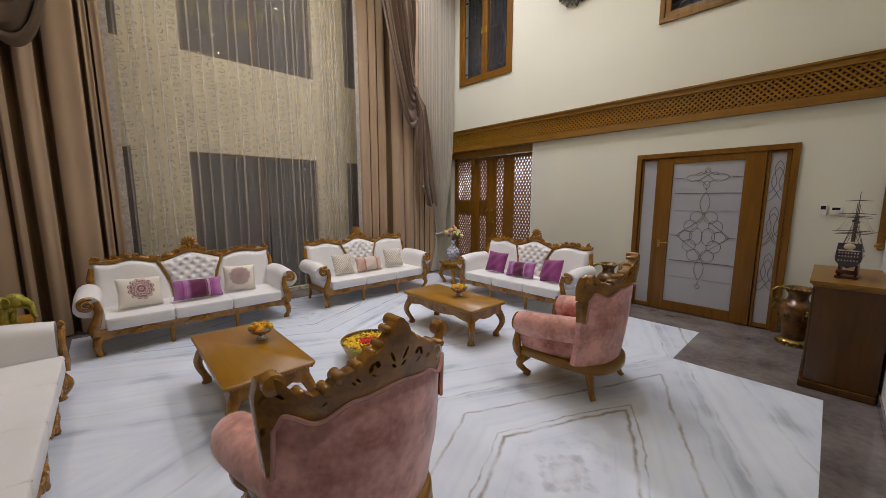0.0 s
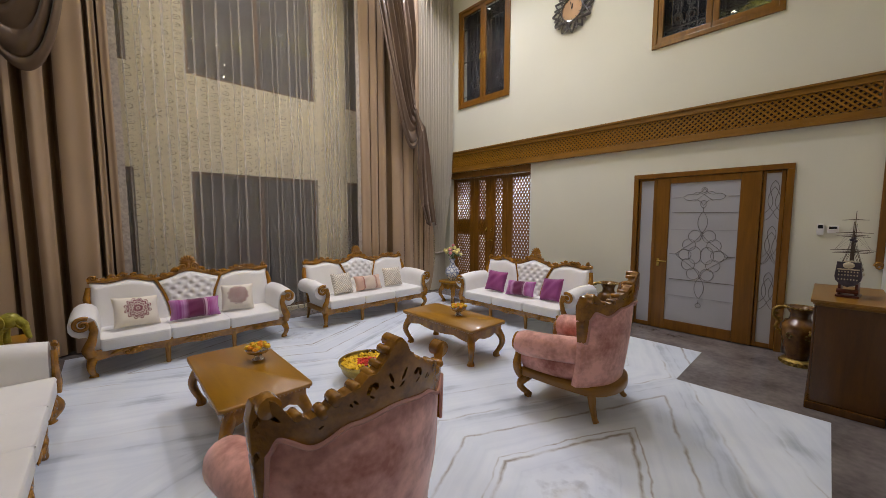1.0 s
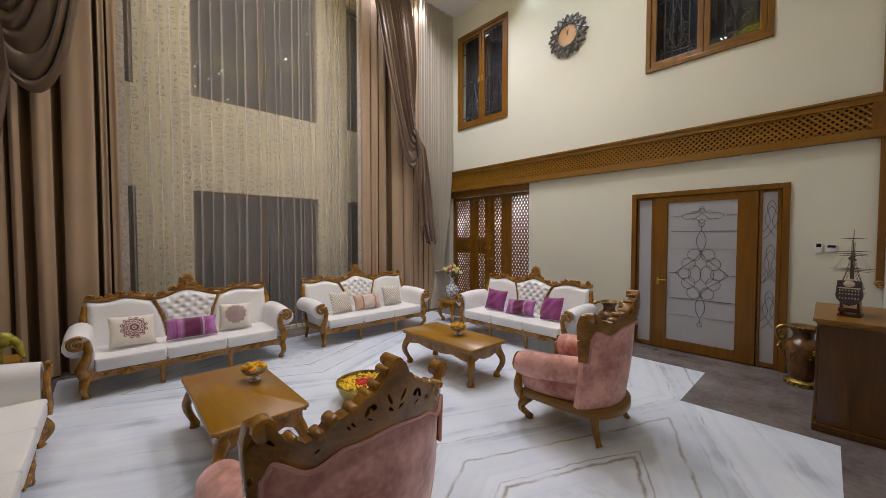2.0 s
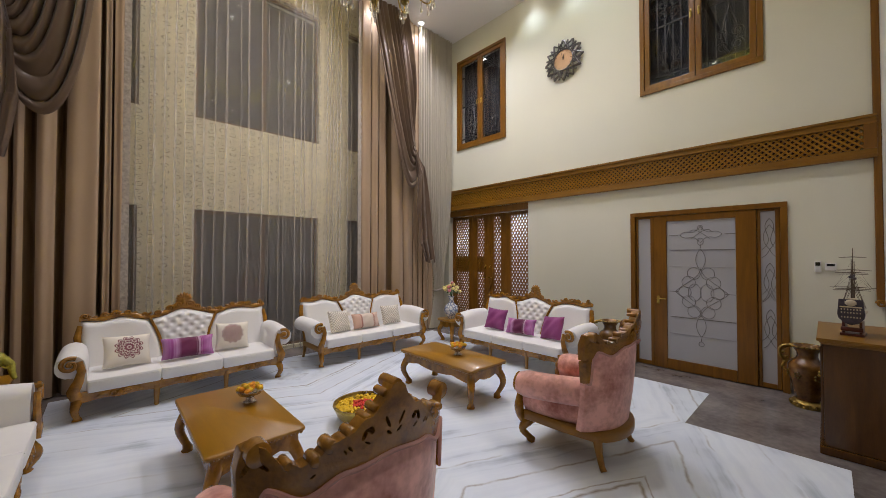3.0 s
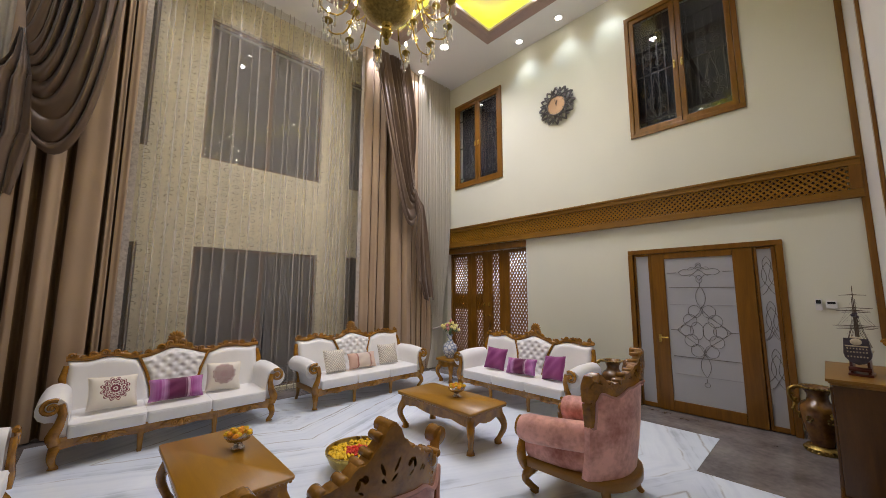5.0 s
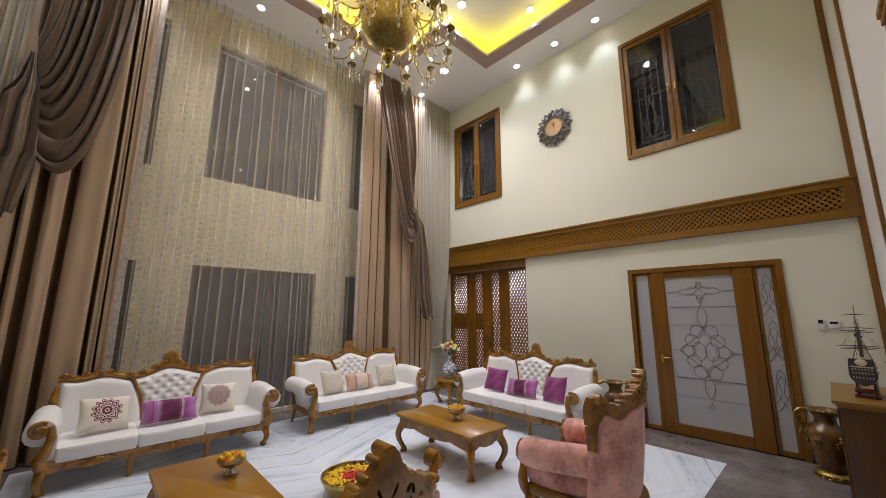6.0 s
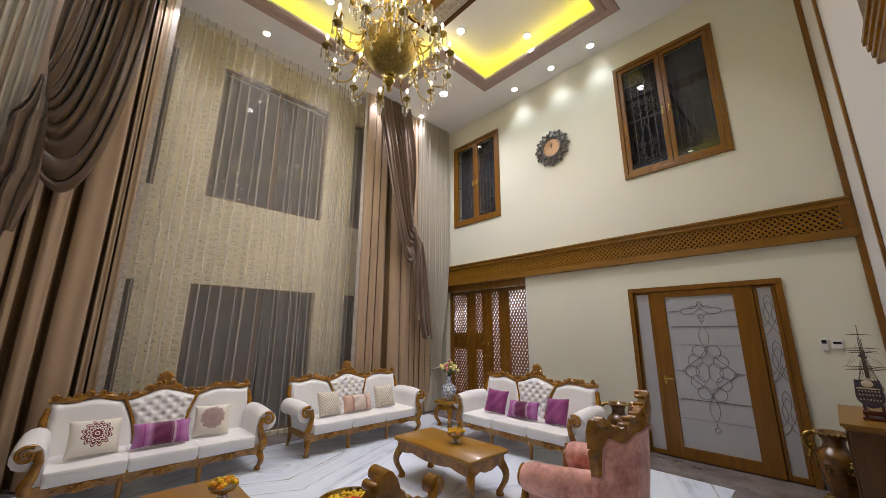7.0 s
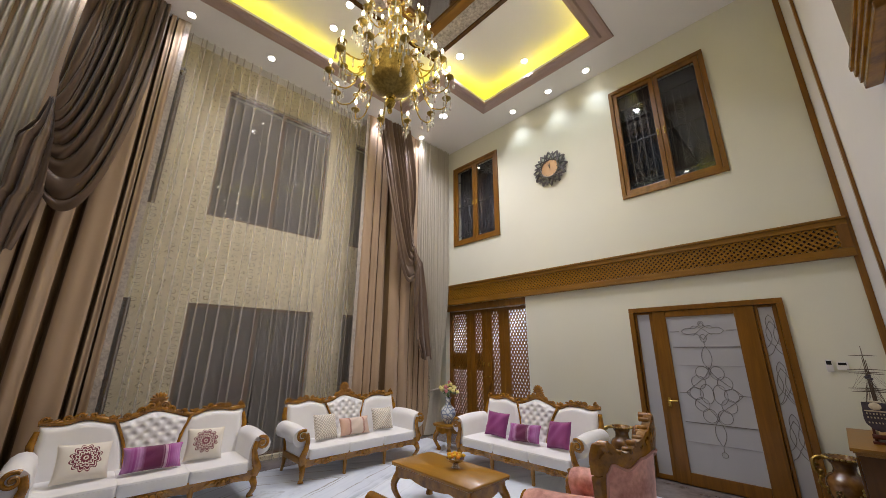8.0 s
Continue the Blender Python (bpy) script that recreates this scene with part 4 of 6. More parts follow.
def swag(outer, inner, tail, nf, label):
    """A bronze swag between two hanging curves, each of four guide points (x, z) from the ceiling to the gathered end; folds fan from one to the other.
    tail: left and right edges of the hanging end, as points (x, z) from the gather downwards."""
    g = thing("bronze_swag", label, "curtain", "bronze swags")

    def hang(u, v):
        p = [(o[0] + (i_[0] - o[0]) * u, o[1] + (i_[1] - o[1]) * u) for o, i_ in zip(outer, inner)]
        c = ((1 - v) ** 3, 3 * v * (1 - v) ** 2, 3 * v * v * (1 - v), v ** 3)
        x, z = sum(k * q[0] for k, q in zip(c, p)), sum(k * q[1] for k, q in zip(c, p))
        ph = math.pi * nf * 1.5 * (u + 0.030 * math.sin(9 * u + 1.5 * v) + 0.012 * math.sin(23 * u + 6 * v))
        ridge = abs(math.sin(ph)) ** 0.6 * (0.72 + 0.28 * math.sin(13 * u + 1.5 * v))
        small = 0.14 * math.sin(2.3 * ph + 2.2 * v)
        amp = 0.035 + 0.14 * math.sin(math.pi * min(1.0, 0.12 + 0.86 * v)) ** 1.5
        return (x, 3.81 - 0.11 * math.sin(math.pi * v) * (1 - 0.7 * u) - amp * (ridge + small), z - 0.03 * ridge * v * v)
    part("swag_cloth", sheet(B(), 210, 56, hang), BRONZE_CLOTH, g)

    def along(pts, v):
        k = min(len(pts) - 2, int(v * (len(pts) - 1)))
        q = v * (len(pts) - 1) - k
        q = q * q * (3 - 2 * q)
        return pts[k][0] + (pts[k + 1][0] - pts[k][0]) * q, pts[k][1] + (pts[k + 1][1] - pts[k][1]) * q
    left, right = tail

    def cascade(u, v):
        (xl, zl), (xr, zr) = along(left, v), along(right, v)
        tri = abs((v * 5.0) % 2.0 - 1.0)
        edge = (1 - u) ** 2
        return (xl + (xr - xl) * u - 0.05 * (tri - 0.4) * edge, 3.74 + 0.17 * max(0.0, 1 - 4 * v) - 0.09 * abs(math.cos(u * 8 + 3.5 * v)) ** 0.7 - 0.015 * math.sin(u * 23 + 7 * v) - 0.06 * tri * edge, zl + (zr - zl) * u - 0.04 * math.cos(u * 10 + 3 * v) * v)
    part("tail", sheet(B(), 48, 80, cascade), BRONZE_CLOTH, g)


swag([(-2.42, 7.0), (-2.17, 5.0), (-1.78, 2.55), (-1.22, 3.36)], [(-1.48, 7.0), (-1.42, 6.0), (-1.36, 5.1), (-1.28, 4.68)],
     ([(-1.29, 4.0), (-1.27, 3.4), (-1.29, 2.64), (-1.23, 1.95), (-1.07, 1.58)], [(-1.21, 4.1), (-1.10, 3.7), (-0.98, 3.0), (-0.86, 2.3), (-0.74, 1.60)]), 6.5, "bronze satin swag with looped folds and a hanging tail")
swag([(-6.33, 7.0), (-6.30, 4.9), (-6.50, 2.65), (-7.02, 3.55)], [(-7.15, 7.0), (-7.17, 6.2), (-7.18, 5.6), (-7.19, 5.15)],
     ([(-7.18, 4.8), (-7.30, 4.2), (-7.34, 3.4), (-7.24, 2.55)], [(-7.17, 4.85), (-7.04, 4.2), (-6.98, 3.5), (-7.07, 2.85)]), 6.5, "bronze satin swag with deep looped folds and a tail")


# ---- sofas ----
def cabriole(bm, x, y, z, dx, dy, r=0.034, seg=8):
    """A curved leg from the floor to z, with a knee swelling outwards along (dx, dy)."""
    pts, rad = [], []
    for k in range(13):
        t = k / 12
        o = 0.042 * math.sin(math.pi * (t * 1.9 - 0.42)) * (1 if t > 0.05 else 0.6)
        pts.append((x + dx * o, y + dy * o, z * t))
        rad.append(r * (0.62 + 0.75 * t ** 1.5 + (0.45 if k == 0 else 0.28 if k == 1 else 0.0)))
    return tube(bm, pts, rad, seg)


def volute(bm, c, r, turn, n, flat, plane="xz", turns=1.6, start=0.0):
    """A carved scroll coiled in a plane about c."""
    pts, rad = [], []
    for k in range(n + 1):
        t = k / n
        a = start + turn * 2 * math.pi * turns * t
        q = r * (1 - 0.86 * t)
        d = (q * math.cos(a), q * math.sin(a))
        pts.append((c[0] + d[0], c[1] - 0.012 * t, c[2] + d[1]) if plane == "xz" else (c[0] - 0.012 * t, c[1] + d[0], c[2] + d[1]))
        rad.append(flat * (1 - 0.45 * t))
    return tube(bm, pts, rad, 7)


def back_top(x):
    """Height of the sofa's back along its width."""
    a = abs(x)
    return 0.928 + 0.085 * math.exp(-(x / 0.20) ** 2) - 0.022 * math.exp(-((a - 0.38) / 0.11) ** 2) + 0.045 * math.exp(-((a - 0.64) / 0.20) ** 2) + 0.030 * math.exp(-((a - 1.0) / 0.10) ** 2)


def back_y(z):
    return 0.66 + 0.16 * (z - 0.40) / 0.55


def tufting(px, pz):
    """Depth of diamond buttoning."""
    u, v = px / 0.135, pz / 0.125
    best = 9.0
    for i in (math.floor(u), math.floor(u) + 1):
        for j in (math.floor(v), math.floor(v) + 1):
            for oi, oj in ((0, 0), (0.5, 0.5), (-0.5, 0.5), (0.5, -0.5), (-0.5, -0.5)):
                best = min(best, math.hypot(u - i - oi, v - j - oj))
    return 0.022 * math.exp(-(best / 0.22) ** 2)


def make_sofa(label):
    s = thing("sofa", label, "sofa", "white carved sofas")
    # carved front apron
    bm = B()
    loft(bm, [[(x, 0.02, 0.178 + 0.03 * abs(math.cos(x * 4.75)) - 0.022 * math.exp(-((abs(x) - 0.66) / 0.09) ** 2) - 0.03 * math.exp(-(x / 0.12) ** 2)), (x, 0.0, 0.30), (x, 0.055, 0.30), (x, 0.06, 0.215)] for x in [-1.0 + 2.0 * k / 80 for k in range(81)]])
    for c in (-0.66, 0.0, 0.66):
        for q in (-1, 1):
            volute(bm, (c + q * 0.055, -0.005, 0.235), 0.035, q, 14, 0.012)
            blob(bm, (c + q * 0.14, 0.0, 0.245), (0.06, 0.012, 0.016), Matrix.Rotation(q * 0.35, 4, "Y"), 8)
        blob(bm, (c, -0.004, 0.225), (0.03, 0.015, 0.035), None, 8)
    part("front_apron", bm, CARVED, s, "carved wooden apron")
    bm = B()
    box(bm, -1.02, -0.97, 0.05, 0.70, 0.22, 0.30, 0.01)
    part("side_rail", bm, TEAK, s)
    part("side_rail", box(B(), 0.97, 1.02, 0.05, 0.70, 0.22, 0.30, 0.01), TEAK, s)
    part("back_rail", box(B(), -1.0, 1.0, 0.70, 0.75, 0.22, 0.32, 0.01), TEAK, s)
    for x in (-1.0, 1.0):
        part("front_leg", cabriole(B(), x, 0.03, 0.25, math.copysign(0.25, x), -0.8, 0.040), CARVED, s)
        part("back_leg", tube(B(), [(x * 0.97, 0.80, 0.0), (x * 0.97, 0.75, 0.10), (x * 0.97, 0.72, 0.24)], [0.022, 0.026, 0.036], 8), TEAK, s)
    for x in (-0.35, 0.35):
        part("middle_leg", lathe(B(), [(0.020, 0.0), (0.026, 0.02), (0.022, 0.04), (0.024, 0.06), (0.030, 0.18), (0.034, 0.24)], 10, (x, 0.035, 0)), TEAK, s)
    # seat
    for k in (-1, 0, 1):
        bm = B()
        soft_box(bm, (k * 0.617, 0.34, 0.345), (0.624, 0.70, 0.138), 0.10, 36, 14)
        c = part("seat_cushion", bm, LEATHER, s, "white upholstered seat cushion")
        bm = B()
        for z in (0.388,):
            tube(bm, [(k * 0.617 - 0.29, -0.006, z), (k * 0.617 + 0.29, -0.006, z)], 0.006, 6)
        part("piping", bm, LEATHER, c)
    # arms: a roll falling to the seat, with a scrolled wooden front
    for q in (-1, 1):
        bm = B()
        rings = []
        for k in range(9):
            y = 0.03 + 0.66 * k / 8
            up = 0.02 * math.sin(math.pi * k / 8) + 0.03 * k / 8
            sec = []
            for a in [math.radians(v) for v in range(-100, 181, 28)]:
                sec.append((q * (1.05 + 0.115 * math.cos(a)), y, 0.565 + up + 0.115 * math.sin(a)))
            sec += [(q * 0.925, y, 0.50), (q * 0.92, y, 0.30), (q * 1.0, y, 0.30), (q * 1.01, y, 0.42)]
            rings.append(sec)
        loft(bm, rings)
        arm = part("arm", bm, LEATHER, s, "rolled white upholstered arm")
        bm = B()
        pts = [(q * 1.00, 0.005, 0.24), (q * 1.025, 0.0, 0.32), (q * 0.985, -0.003, 0.42), (q * 0.965, -0.003, 0.52), (q * 0.99, -0.003, 0.62)]
        pts = [p for i in range(len(pts) - 1) for p in ([Vector(pts[i]).lerp(Vector(pts[i + 1]), t) for t in (0, 0.5)])] + [Vector(pts[-1])]
        tube(bm, pts, [0.045, 0.048, 0.050, 0.046, 0.040, 0.036, 0.034, 0.034, 0.032], 8, 0.7)
        volute(bm, (q * 1.05, -0.005, 0.595), 0.078, -q, 30, 0.022, turns=1.5, start=math.pi / 2 + q * 0.6)
        blob(bm, (q * 1.05, -0.008, 0.595), (0.024, 0.016, 0.024), None, 8)
        blob(bm, (q * 1.02, -0.008, 0.30), (0.05, 0.022, 0.045), None, 8)
        part("arm_front", bm, CARVED, arm, "scrolled carved wooden arm front")
    # back: three padded panels
    def divider(t, q):
        """Centre line of the bar between middle and outer panel, t from seat to top."""
        return q * (0.235 + 0.14 * t ** 1.8)

    def panel(x0f, x1f, tuft, bulge):
        def fn(u, v):
            x_lo, x_hi = x0f(v), x1f(v)
            x = x_lo + (x_hi - x_lo) * u
            z = 0.40 + (back_top(x) - 0.035 - 0.40) * v
            e = min(1.0, 12 * min(u, 1 - u)) * min(1.0, 11 * min(v + 0.12, 1 - v))
            y = back_y(z) - bulge * math.sqrt(max(0.0, e))
            if tuft:
                y += tufting(x, z - 0.44) * min(1, e * 1.5)
            return (x, y, z)
        return fn
    for q in (-1, 1):
        f_ = panel(lambda v: divider(v, 1), lambda v: 1.0, False, 0.05)
        fn = (lambda u, v, f_=f_, q=q: (q * f_(u, v)[0], f_(u, v)[1], f_(u, v)[2]))
        part("back_pad", solid_sheet(B(), 26, 22, fn, lambda u, v, fn=fn: (fn(u, v)[0], back_y(fn(u, v)[2]) + 0.03, fn(u, v)[2])), LEATHER, s)
    fm = panel(lambda v: divider(v, -1), lambda v: divider(v, 1), True, 0.07)
    mid = part("tufted_back_pad", solid_sheet(B(), 64, 52, fm, lambda u, v: (fm(u, v)[0], back_y(fm(u, v)[2]) + 0.03, fm(u, v)[2])), LEATHER, s, "white button-tufted middle back")
    part("back_board", sheet(B(), 30, 6, lambda u, v: (-1.0 + 2 * u, back_y(0.3 + 0.6 * v) + 0.05, 0.30 + (back_top(-1 + 2 * u) - 0.05 - 0.30) * v)), LEATHER, s)
    for q in (-1, 1):
        part("back_divider", tube(B(), [(divider(t, q), back_y(0.40 + (back_top(divider(t, q)) - 0.40) * t) - 0.035, 0.40 + (back_top(divider(t, q)) - 0.41) * t) for t in [k / 12 for k in range(13)]], 0.018, 8), CARVED, s, "curved wooden divider")
        part("back_post", tube(B(), [(q * 1.00, back_y(0.3) + 0.01, 0.30), (q * 1.01, back_y(0.6), 0.60), (q * 1.03, back_y(0.75), 0.74), (q * 1.005, back_y(0.9), 0.87)], [0.03, 0.032, 0.036, 0.03], 8), CARVED, s)
    # crest rail with carving
    bm = B()
    xs = [-1.02 + 2.04 * k / 80 for k in range(81)]
    tube(bm, [(x, back_y(back_top(x)) - 0.01, back_top(x) - 0.008) for x in xs], [0.030 + 0.006 * math.sin(x * 22) for x in xs], 8)
    rnd = random.Random(5)
    for q in (-1, 1):
        for c, r in ((0.15, 0.044), (0.29, 0.040), (0.42, 0.030), (0.58, 0.032), (0.70, 0.044), (0.80, 0.040), (0.97, 0.042)):
            x = q * c
            z = back_top(x)
            volute(bm, (x, back_y(z) - 0.022, z + 0.022), r, q if int(c * 100) % 2 else -q, 16, 0.016, start=rnd.uniform(0, 6))
        for k in range(13):
            x = q * (0.08 + 0.073 * k)
            z = back_top(x)
            blob(bm, (x, back_y(z) - 0.02, z + 0.028 + 0.010 * math.sin(k * 2.1)), (0.032, 0.014, 0.015), Matrix.Rotation(q * (0.5 + 0.5 * math.sin(k * 1.7)), 4, "Y"), 8)
    part("crest_rail", bm, CARVED, s, "carved golden crest rail")
    bm = B()
    for k in range(9):
        a = math.radians(-100 + 25 * k)
        blob(bm, (0.050 * math.sin(a), back_y(1.1) - 0.02, 1.105 + 0.050 * math.cos(a)), (0.020, 0.022, 0.052), Matrix.Rotation(a, 4, "Y"), 8)
    blob(bm, (0, back_y(1.1) - 0.025, 1.09), (0.05, 0.022, 0.05), None, 10)
    for q in (-1, 1):
        volute(bm, (q * 0.062, back_y(1.04) - 0.03, 1.04), 0.048, q, 18, 0.019)
        blob(bm, (q * 0.105, back_y(1.02) - 0.02, 1.025), (0.065, 0.020, 0.028), Matrix.Rotation(q * 0.6, 4, "Y"), 8)
    blob(bm, (0, back_y(1.05) - 0.03, 1.05), (0.03, 0.022, 0.045), None, 8)
    part("crest_shell", bm, CARVED, s, "carved shell ornament")
    return s


sofa = make_sofa("white tufted three-seat sofa with carved golden wood frame")
sofa.matrix_basis = pose(-5.455, 2.83, 0.004)
copy_thing(sofa, pose(-2.83, 2.84, 0.004))
copy_thing(sofa, pose(-1.62, 1.05, 0.004, 0, 0, -90))
long_sofa = copy_thing(sofa, pose(-6.64, 0.93, 0.004, 0, 0, 90))
tagged(long_sofa, "long white four-seat sofa with carved golden wood frame")
ONE = Matrix.Translation((-0.617, 0, 0))
for o in list(long_sofa.children):
    mid_x = sum(v.co.x for v in o.data.vertices) / len(o.data.vertices)
    kind_ = o.name.split(".")[0]
    if kind_ in ("arm", "side_rail", "front_leg", "back_leg", "back_post") and mid_x < -0.5:
        o.matrix_basis = ONE
    elif (kind_ in ("seat_cushion", "back_pad") and mid_x < -0.3) or kind_ in ("front_apron", "crest_rail", "back_rail", "back_board"):
        e_ = o.copy()
        scene.collection.objects.link(e_)
        e_.matrix_basis = ONE


# ---- pink armchairs ----
def plan_y(x):
    """Depth of the curved back at x."""
    return 0.825 - 0.20 * (abs(x) / 0.43) ** 2.4


def lean(z):
    return 0.02 * (z - 0.3) / 0.5


def ease(x, pts):
    """A smooth height over a few guide points (x, z)."""
    a = abs(x)
    for (x0, z0), (x1, z1) in zip(pts, pts[1:]):
        if a <= x1:
            q = (a - x0) / (x1 - x0)
            return z0 + (z1 - z0) * q * q * (3 - 2 * q)
    return pts[-1][1]


def panel_top(x):
    return ease(x, ((0, 1.005), (0.17, 0.985), (0.30, 0.922), (0.385, 0.956), (0.413, 0.90), (0.422, 0.70), (0.47, 0.70)))


def crest_top(x):
    return ease(x, ((0, 1.255), (0.10, 1.150), (0.19, 1.095), (0.30, 1.020), (0.345, 1.030), (0.41, 1.094), (0.445, 1.075), (0.465, 0.97))) + 0.008 * abs(math.sin(abs(x) * 62))


def make_chair(label):
    c = thing("armchair", label, "armchair", "pink carved armchairs")
    XH = 0.438
    # outer back, wrapped round to the sides
    def outer(u, v):
        x = -XH + 2 * XH * u
        zt = panel_top(x)
        z = 0.29 + (zt - 0.29) * v
        k = 1 - 0.05 * (1 - v) ** 1.5
        return (x * k, plan_y(x) * (1 - 0.05 * (1 - v)) + lean(z) + 0.012 * math.sin(math.pi * v), z)
    part("outer_back", solid_sheet(B(), 110, 26, outer, lambda u, v: (outer(u, v)[0] * 0.96, outer(u, v)[1] - 0.05, outer(u, v)[2])), VELVET, c, "pink velvet outer back")

    def inner(u, v):
        x = -0.36 + 0.72 * u
        z = 0.42 + (min(0.99, panel_top(x)) - 0.46) * v
        e = min(1, 6 * min(u, 1 - u)) * min(1, 6 * min(v + 0.1, 1 - v))
        return (x, plan_y(x * 1.1) - 0.07 - 0.07 * math.sqrt(max(0, e)) + lean(z), z)
    part("inner_back", solid_sheet(B(), 40, 20, inner, lambda u, v: (inner(u, v)[0], plan_y(inner(u, v)[0] * 1.1) - 0.045 + lean(inner(u, v)[2]), inner(u, v)[2])), VELVET, c)
    # carved and pierced crest
    slots = [(0.435, 1.020, 0.007, 0.035, 0.35), (0.398, 1.030, 0.007, 0.024, -0.8), (0.440, 0.880, 0.008, 0.020, 0.3), (0.165, 1.058, 0.005, 0.012, -0.7), (0.180, 1.050, 0.004, 0.010, -0.7), (0.118, 1.095, 0.008, 0.022, 0.3),
             (0.095, 1.105, 0.011, 0.016, -0.5), (0.105, 1.062, 0.004, 0.012, -1.0), (0.030, 1.115, 0.007, 0.026, -0.45), (0.022, 1.075, 0.006, 0.014, -0.9), (0.270, 0.985, 0.004, 0.010, 0.8)]

    def keep_at(x, z):
        a = abs(x)
        for sx, sz, rx_, rz_, t in slots:
            dx, dz = a - sx, z - sz
            p_, q_ = dx * math.cos(t) + dz * math.sin(t), dz * math.cos(t) - dx * math.sin(t)
            if (p_ / rx_) ** 2 + (q_ / rz_) ** 2 < 1:
                return False
        return True
    XC = XH + 0.020

    def crest_xz(u, v):
        x = -XC + 2 * XC * u
        lo_, hi_ = panel_top(x) - 0.008, crest_top(x)
        return x * (1 - 0.045 * max(0.0, (1.0 - (lo_ + (hi_ - lo_) * v)) / 0.3) * min(1.0, max(0.0, (abs(x) - 0.40) / 0.05))), lo_ + (hi_ - lo_) * v

    def crest(off):
        def fn(u, v):
            x, z = crest_xz(u, v)
            return (x, plan_y(x) + lean(z) + 0.016 + off + 0.02 * max(0.0, z - 0.95) / 0.2, z)
        return fn
    cr = part("crest", solid_sheet(B(), 300, 64, crest(0.0), crest(-0.058), lambda u, v: keep_at(*crest_xz(u, v))), CARVED, c, "pierced carved wooden crest")
    for q in (-1, 1):
        for x, r in ((0.405, 0.040), (0.335, 0.017), (0.262, 0.022), (0.222, 0.024), (0.158, 0.022), (0.105, 0.018), (0.072, 0.016), (0.038, 0.016)):
            z = crest_top(x) - (0.028 if x == 0.405 else 0.45 * r)
            y = plan_y(x) + lean(z) + 0.022
            part("scroll", tube(B(), [(q * x, y + 0.006, z), (q * x, y, z), (q * x, y - 0.058, z), (q * x, y - 0.064, z)], [r * 0.75, r, r, r * 0.75], 14), CARVED, cr)
    z = crest_top(0) - 0.012
    part("scroll", tube(B(), [(0, plan_y(0) + lean(z) + 0.04, z), (0, plan_y(0) + lean(z) - 0.05, z)], 0.024, 12), CARVED, cr)
    bm = B()
    xs = [-XH + 2 * XH * k / 180 for k in range(181)]
    tube(bm, [(x, plan_y(x) + lean(panel_top(x)) + 0.022, panel_top(x) - 0.008) for x in xs], 0.0095, 6)
    part("piping", bm, PIPING, c)
    # arms
    for q in (-1, 1):
        bm = B()
        rings = []
        for k in range(10):
            y = 0.02 + 0.66 * k / 9
            g = 1.0 if 0 < k < 9 else 0.86
            up = 0.035 * (k / 9)
            rings.append([(q * (0.402 - 0.125 * (k / 9) ** 2 + (0.120 - 0.02 * k / 9) * g * math.cos(a)), y, 0.548 + up + 0.118 * g * math.sin(a)) for a in [2 * math.pi * j / 18 for j in range(18)]])
        loft(bm, rings)
        arm = part("arm", bm, VELVET, c, "rolled pink velvet arm")
        bm = B()
        sheet_o = lambda u, v, q=q: (q * (0.365 - 0.07 * u * u + 0.035 * math.sin(math.pi * v) - 0.02 * (1 - v) + 0.02 * math.sin(math.pi * u)), 0.03 + 0.62 * u, 0.29 + 0.20 * v)
        solid_sheet(bm, 16, 8, sheet_o, lambda u, v, q=q, s_=sheet_o: (s_(u, v)[0] - q * 0.06, s_(u, v)[1], s_(u, v)[2]))
        part("side_panel", bm, VELVET, arm)
        bm = B()
        pts = bez((q * 0.35, -0.0, 0.20), (q * 0.47, -0.01, 0.34), (q * 0.30, -0.015, 0.42), (q * 0.385, -0.01, 0.52), 12)
        tube(bm, pts, [0.036, 0.038, 0.04, 0.042, 0.042, 0.04, 0.036, 0.034, 0.032, 0.032, 0.034, 0.036, 0.03], 8)
        volute(bm, (q * 0.385, -0.005, 0.535), 0.085, -q, 26, 0.022, turns=1.5, start=math.pi / 2)
        part("arm_front", bm, CARVED, arm, "scrolled carved wooden arm front")
    # seat and rail
    part("seat_cushion", soft_box(B(), (0, 0.33, 0.375), (0.60, 0.66, 0.17), 0.22, 28, 12), VELVET, c, "pink velvet seat cushion")
    bm = B()
    ring = [(-0.37, 0.02), (0.37, 0.02), (0.375, 0.40)] + [(0.36 * math.cos(a), 0.60 + 0.235 * math.sin(a)) for a in [math.radians(v) for v in range(12, 170, 12)]] + [(-0.375, 0.40)]
    loft(bm, [[(x * k, 0.4 + (y - 0.4) * k, z) for x, y in ring] for k, z in ((0.96, 0.205), (1.0, 0.215), (1.01, 0.25), (1.0, 0.285), (0.97, 0.295))])
    part("seat_rail", bm, TEAK, c, "curved golden wooden seat rail")
    for q in (-1, 1):
        part("front_leg", cabriole(B(), q * 0.335, 0.045, 0.24, q * 0.8, -0.8, 0.040), CARVED, c)
        part("back_leg", tube(B(), [(q * 0.335, 0.735, 0.0), (q * 0.325, 0.715, 0.03), (q * 0.315, 0.69, 0.12), (q * 0.305, 0.67, 0.25)], [0.026, 0.024, 0.029, 0.040], 8, 1.0), TEAK, c)
    return c


chair = make_chair("dusty pink velvet armchair with pierced carved wooden crest")
chair.matrix_basis = pose(-3.05, -0.455, 0.004, 0, 0, 182)
copy_thing(chair, pose(-5.485, -0.455, 0.004, 0, 0, 180.5))


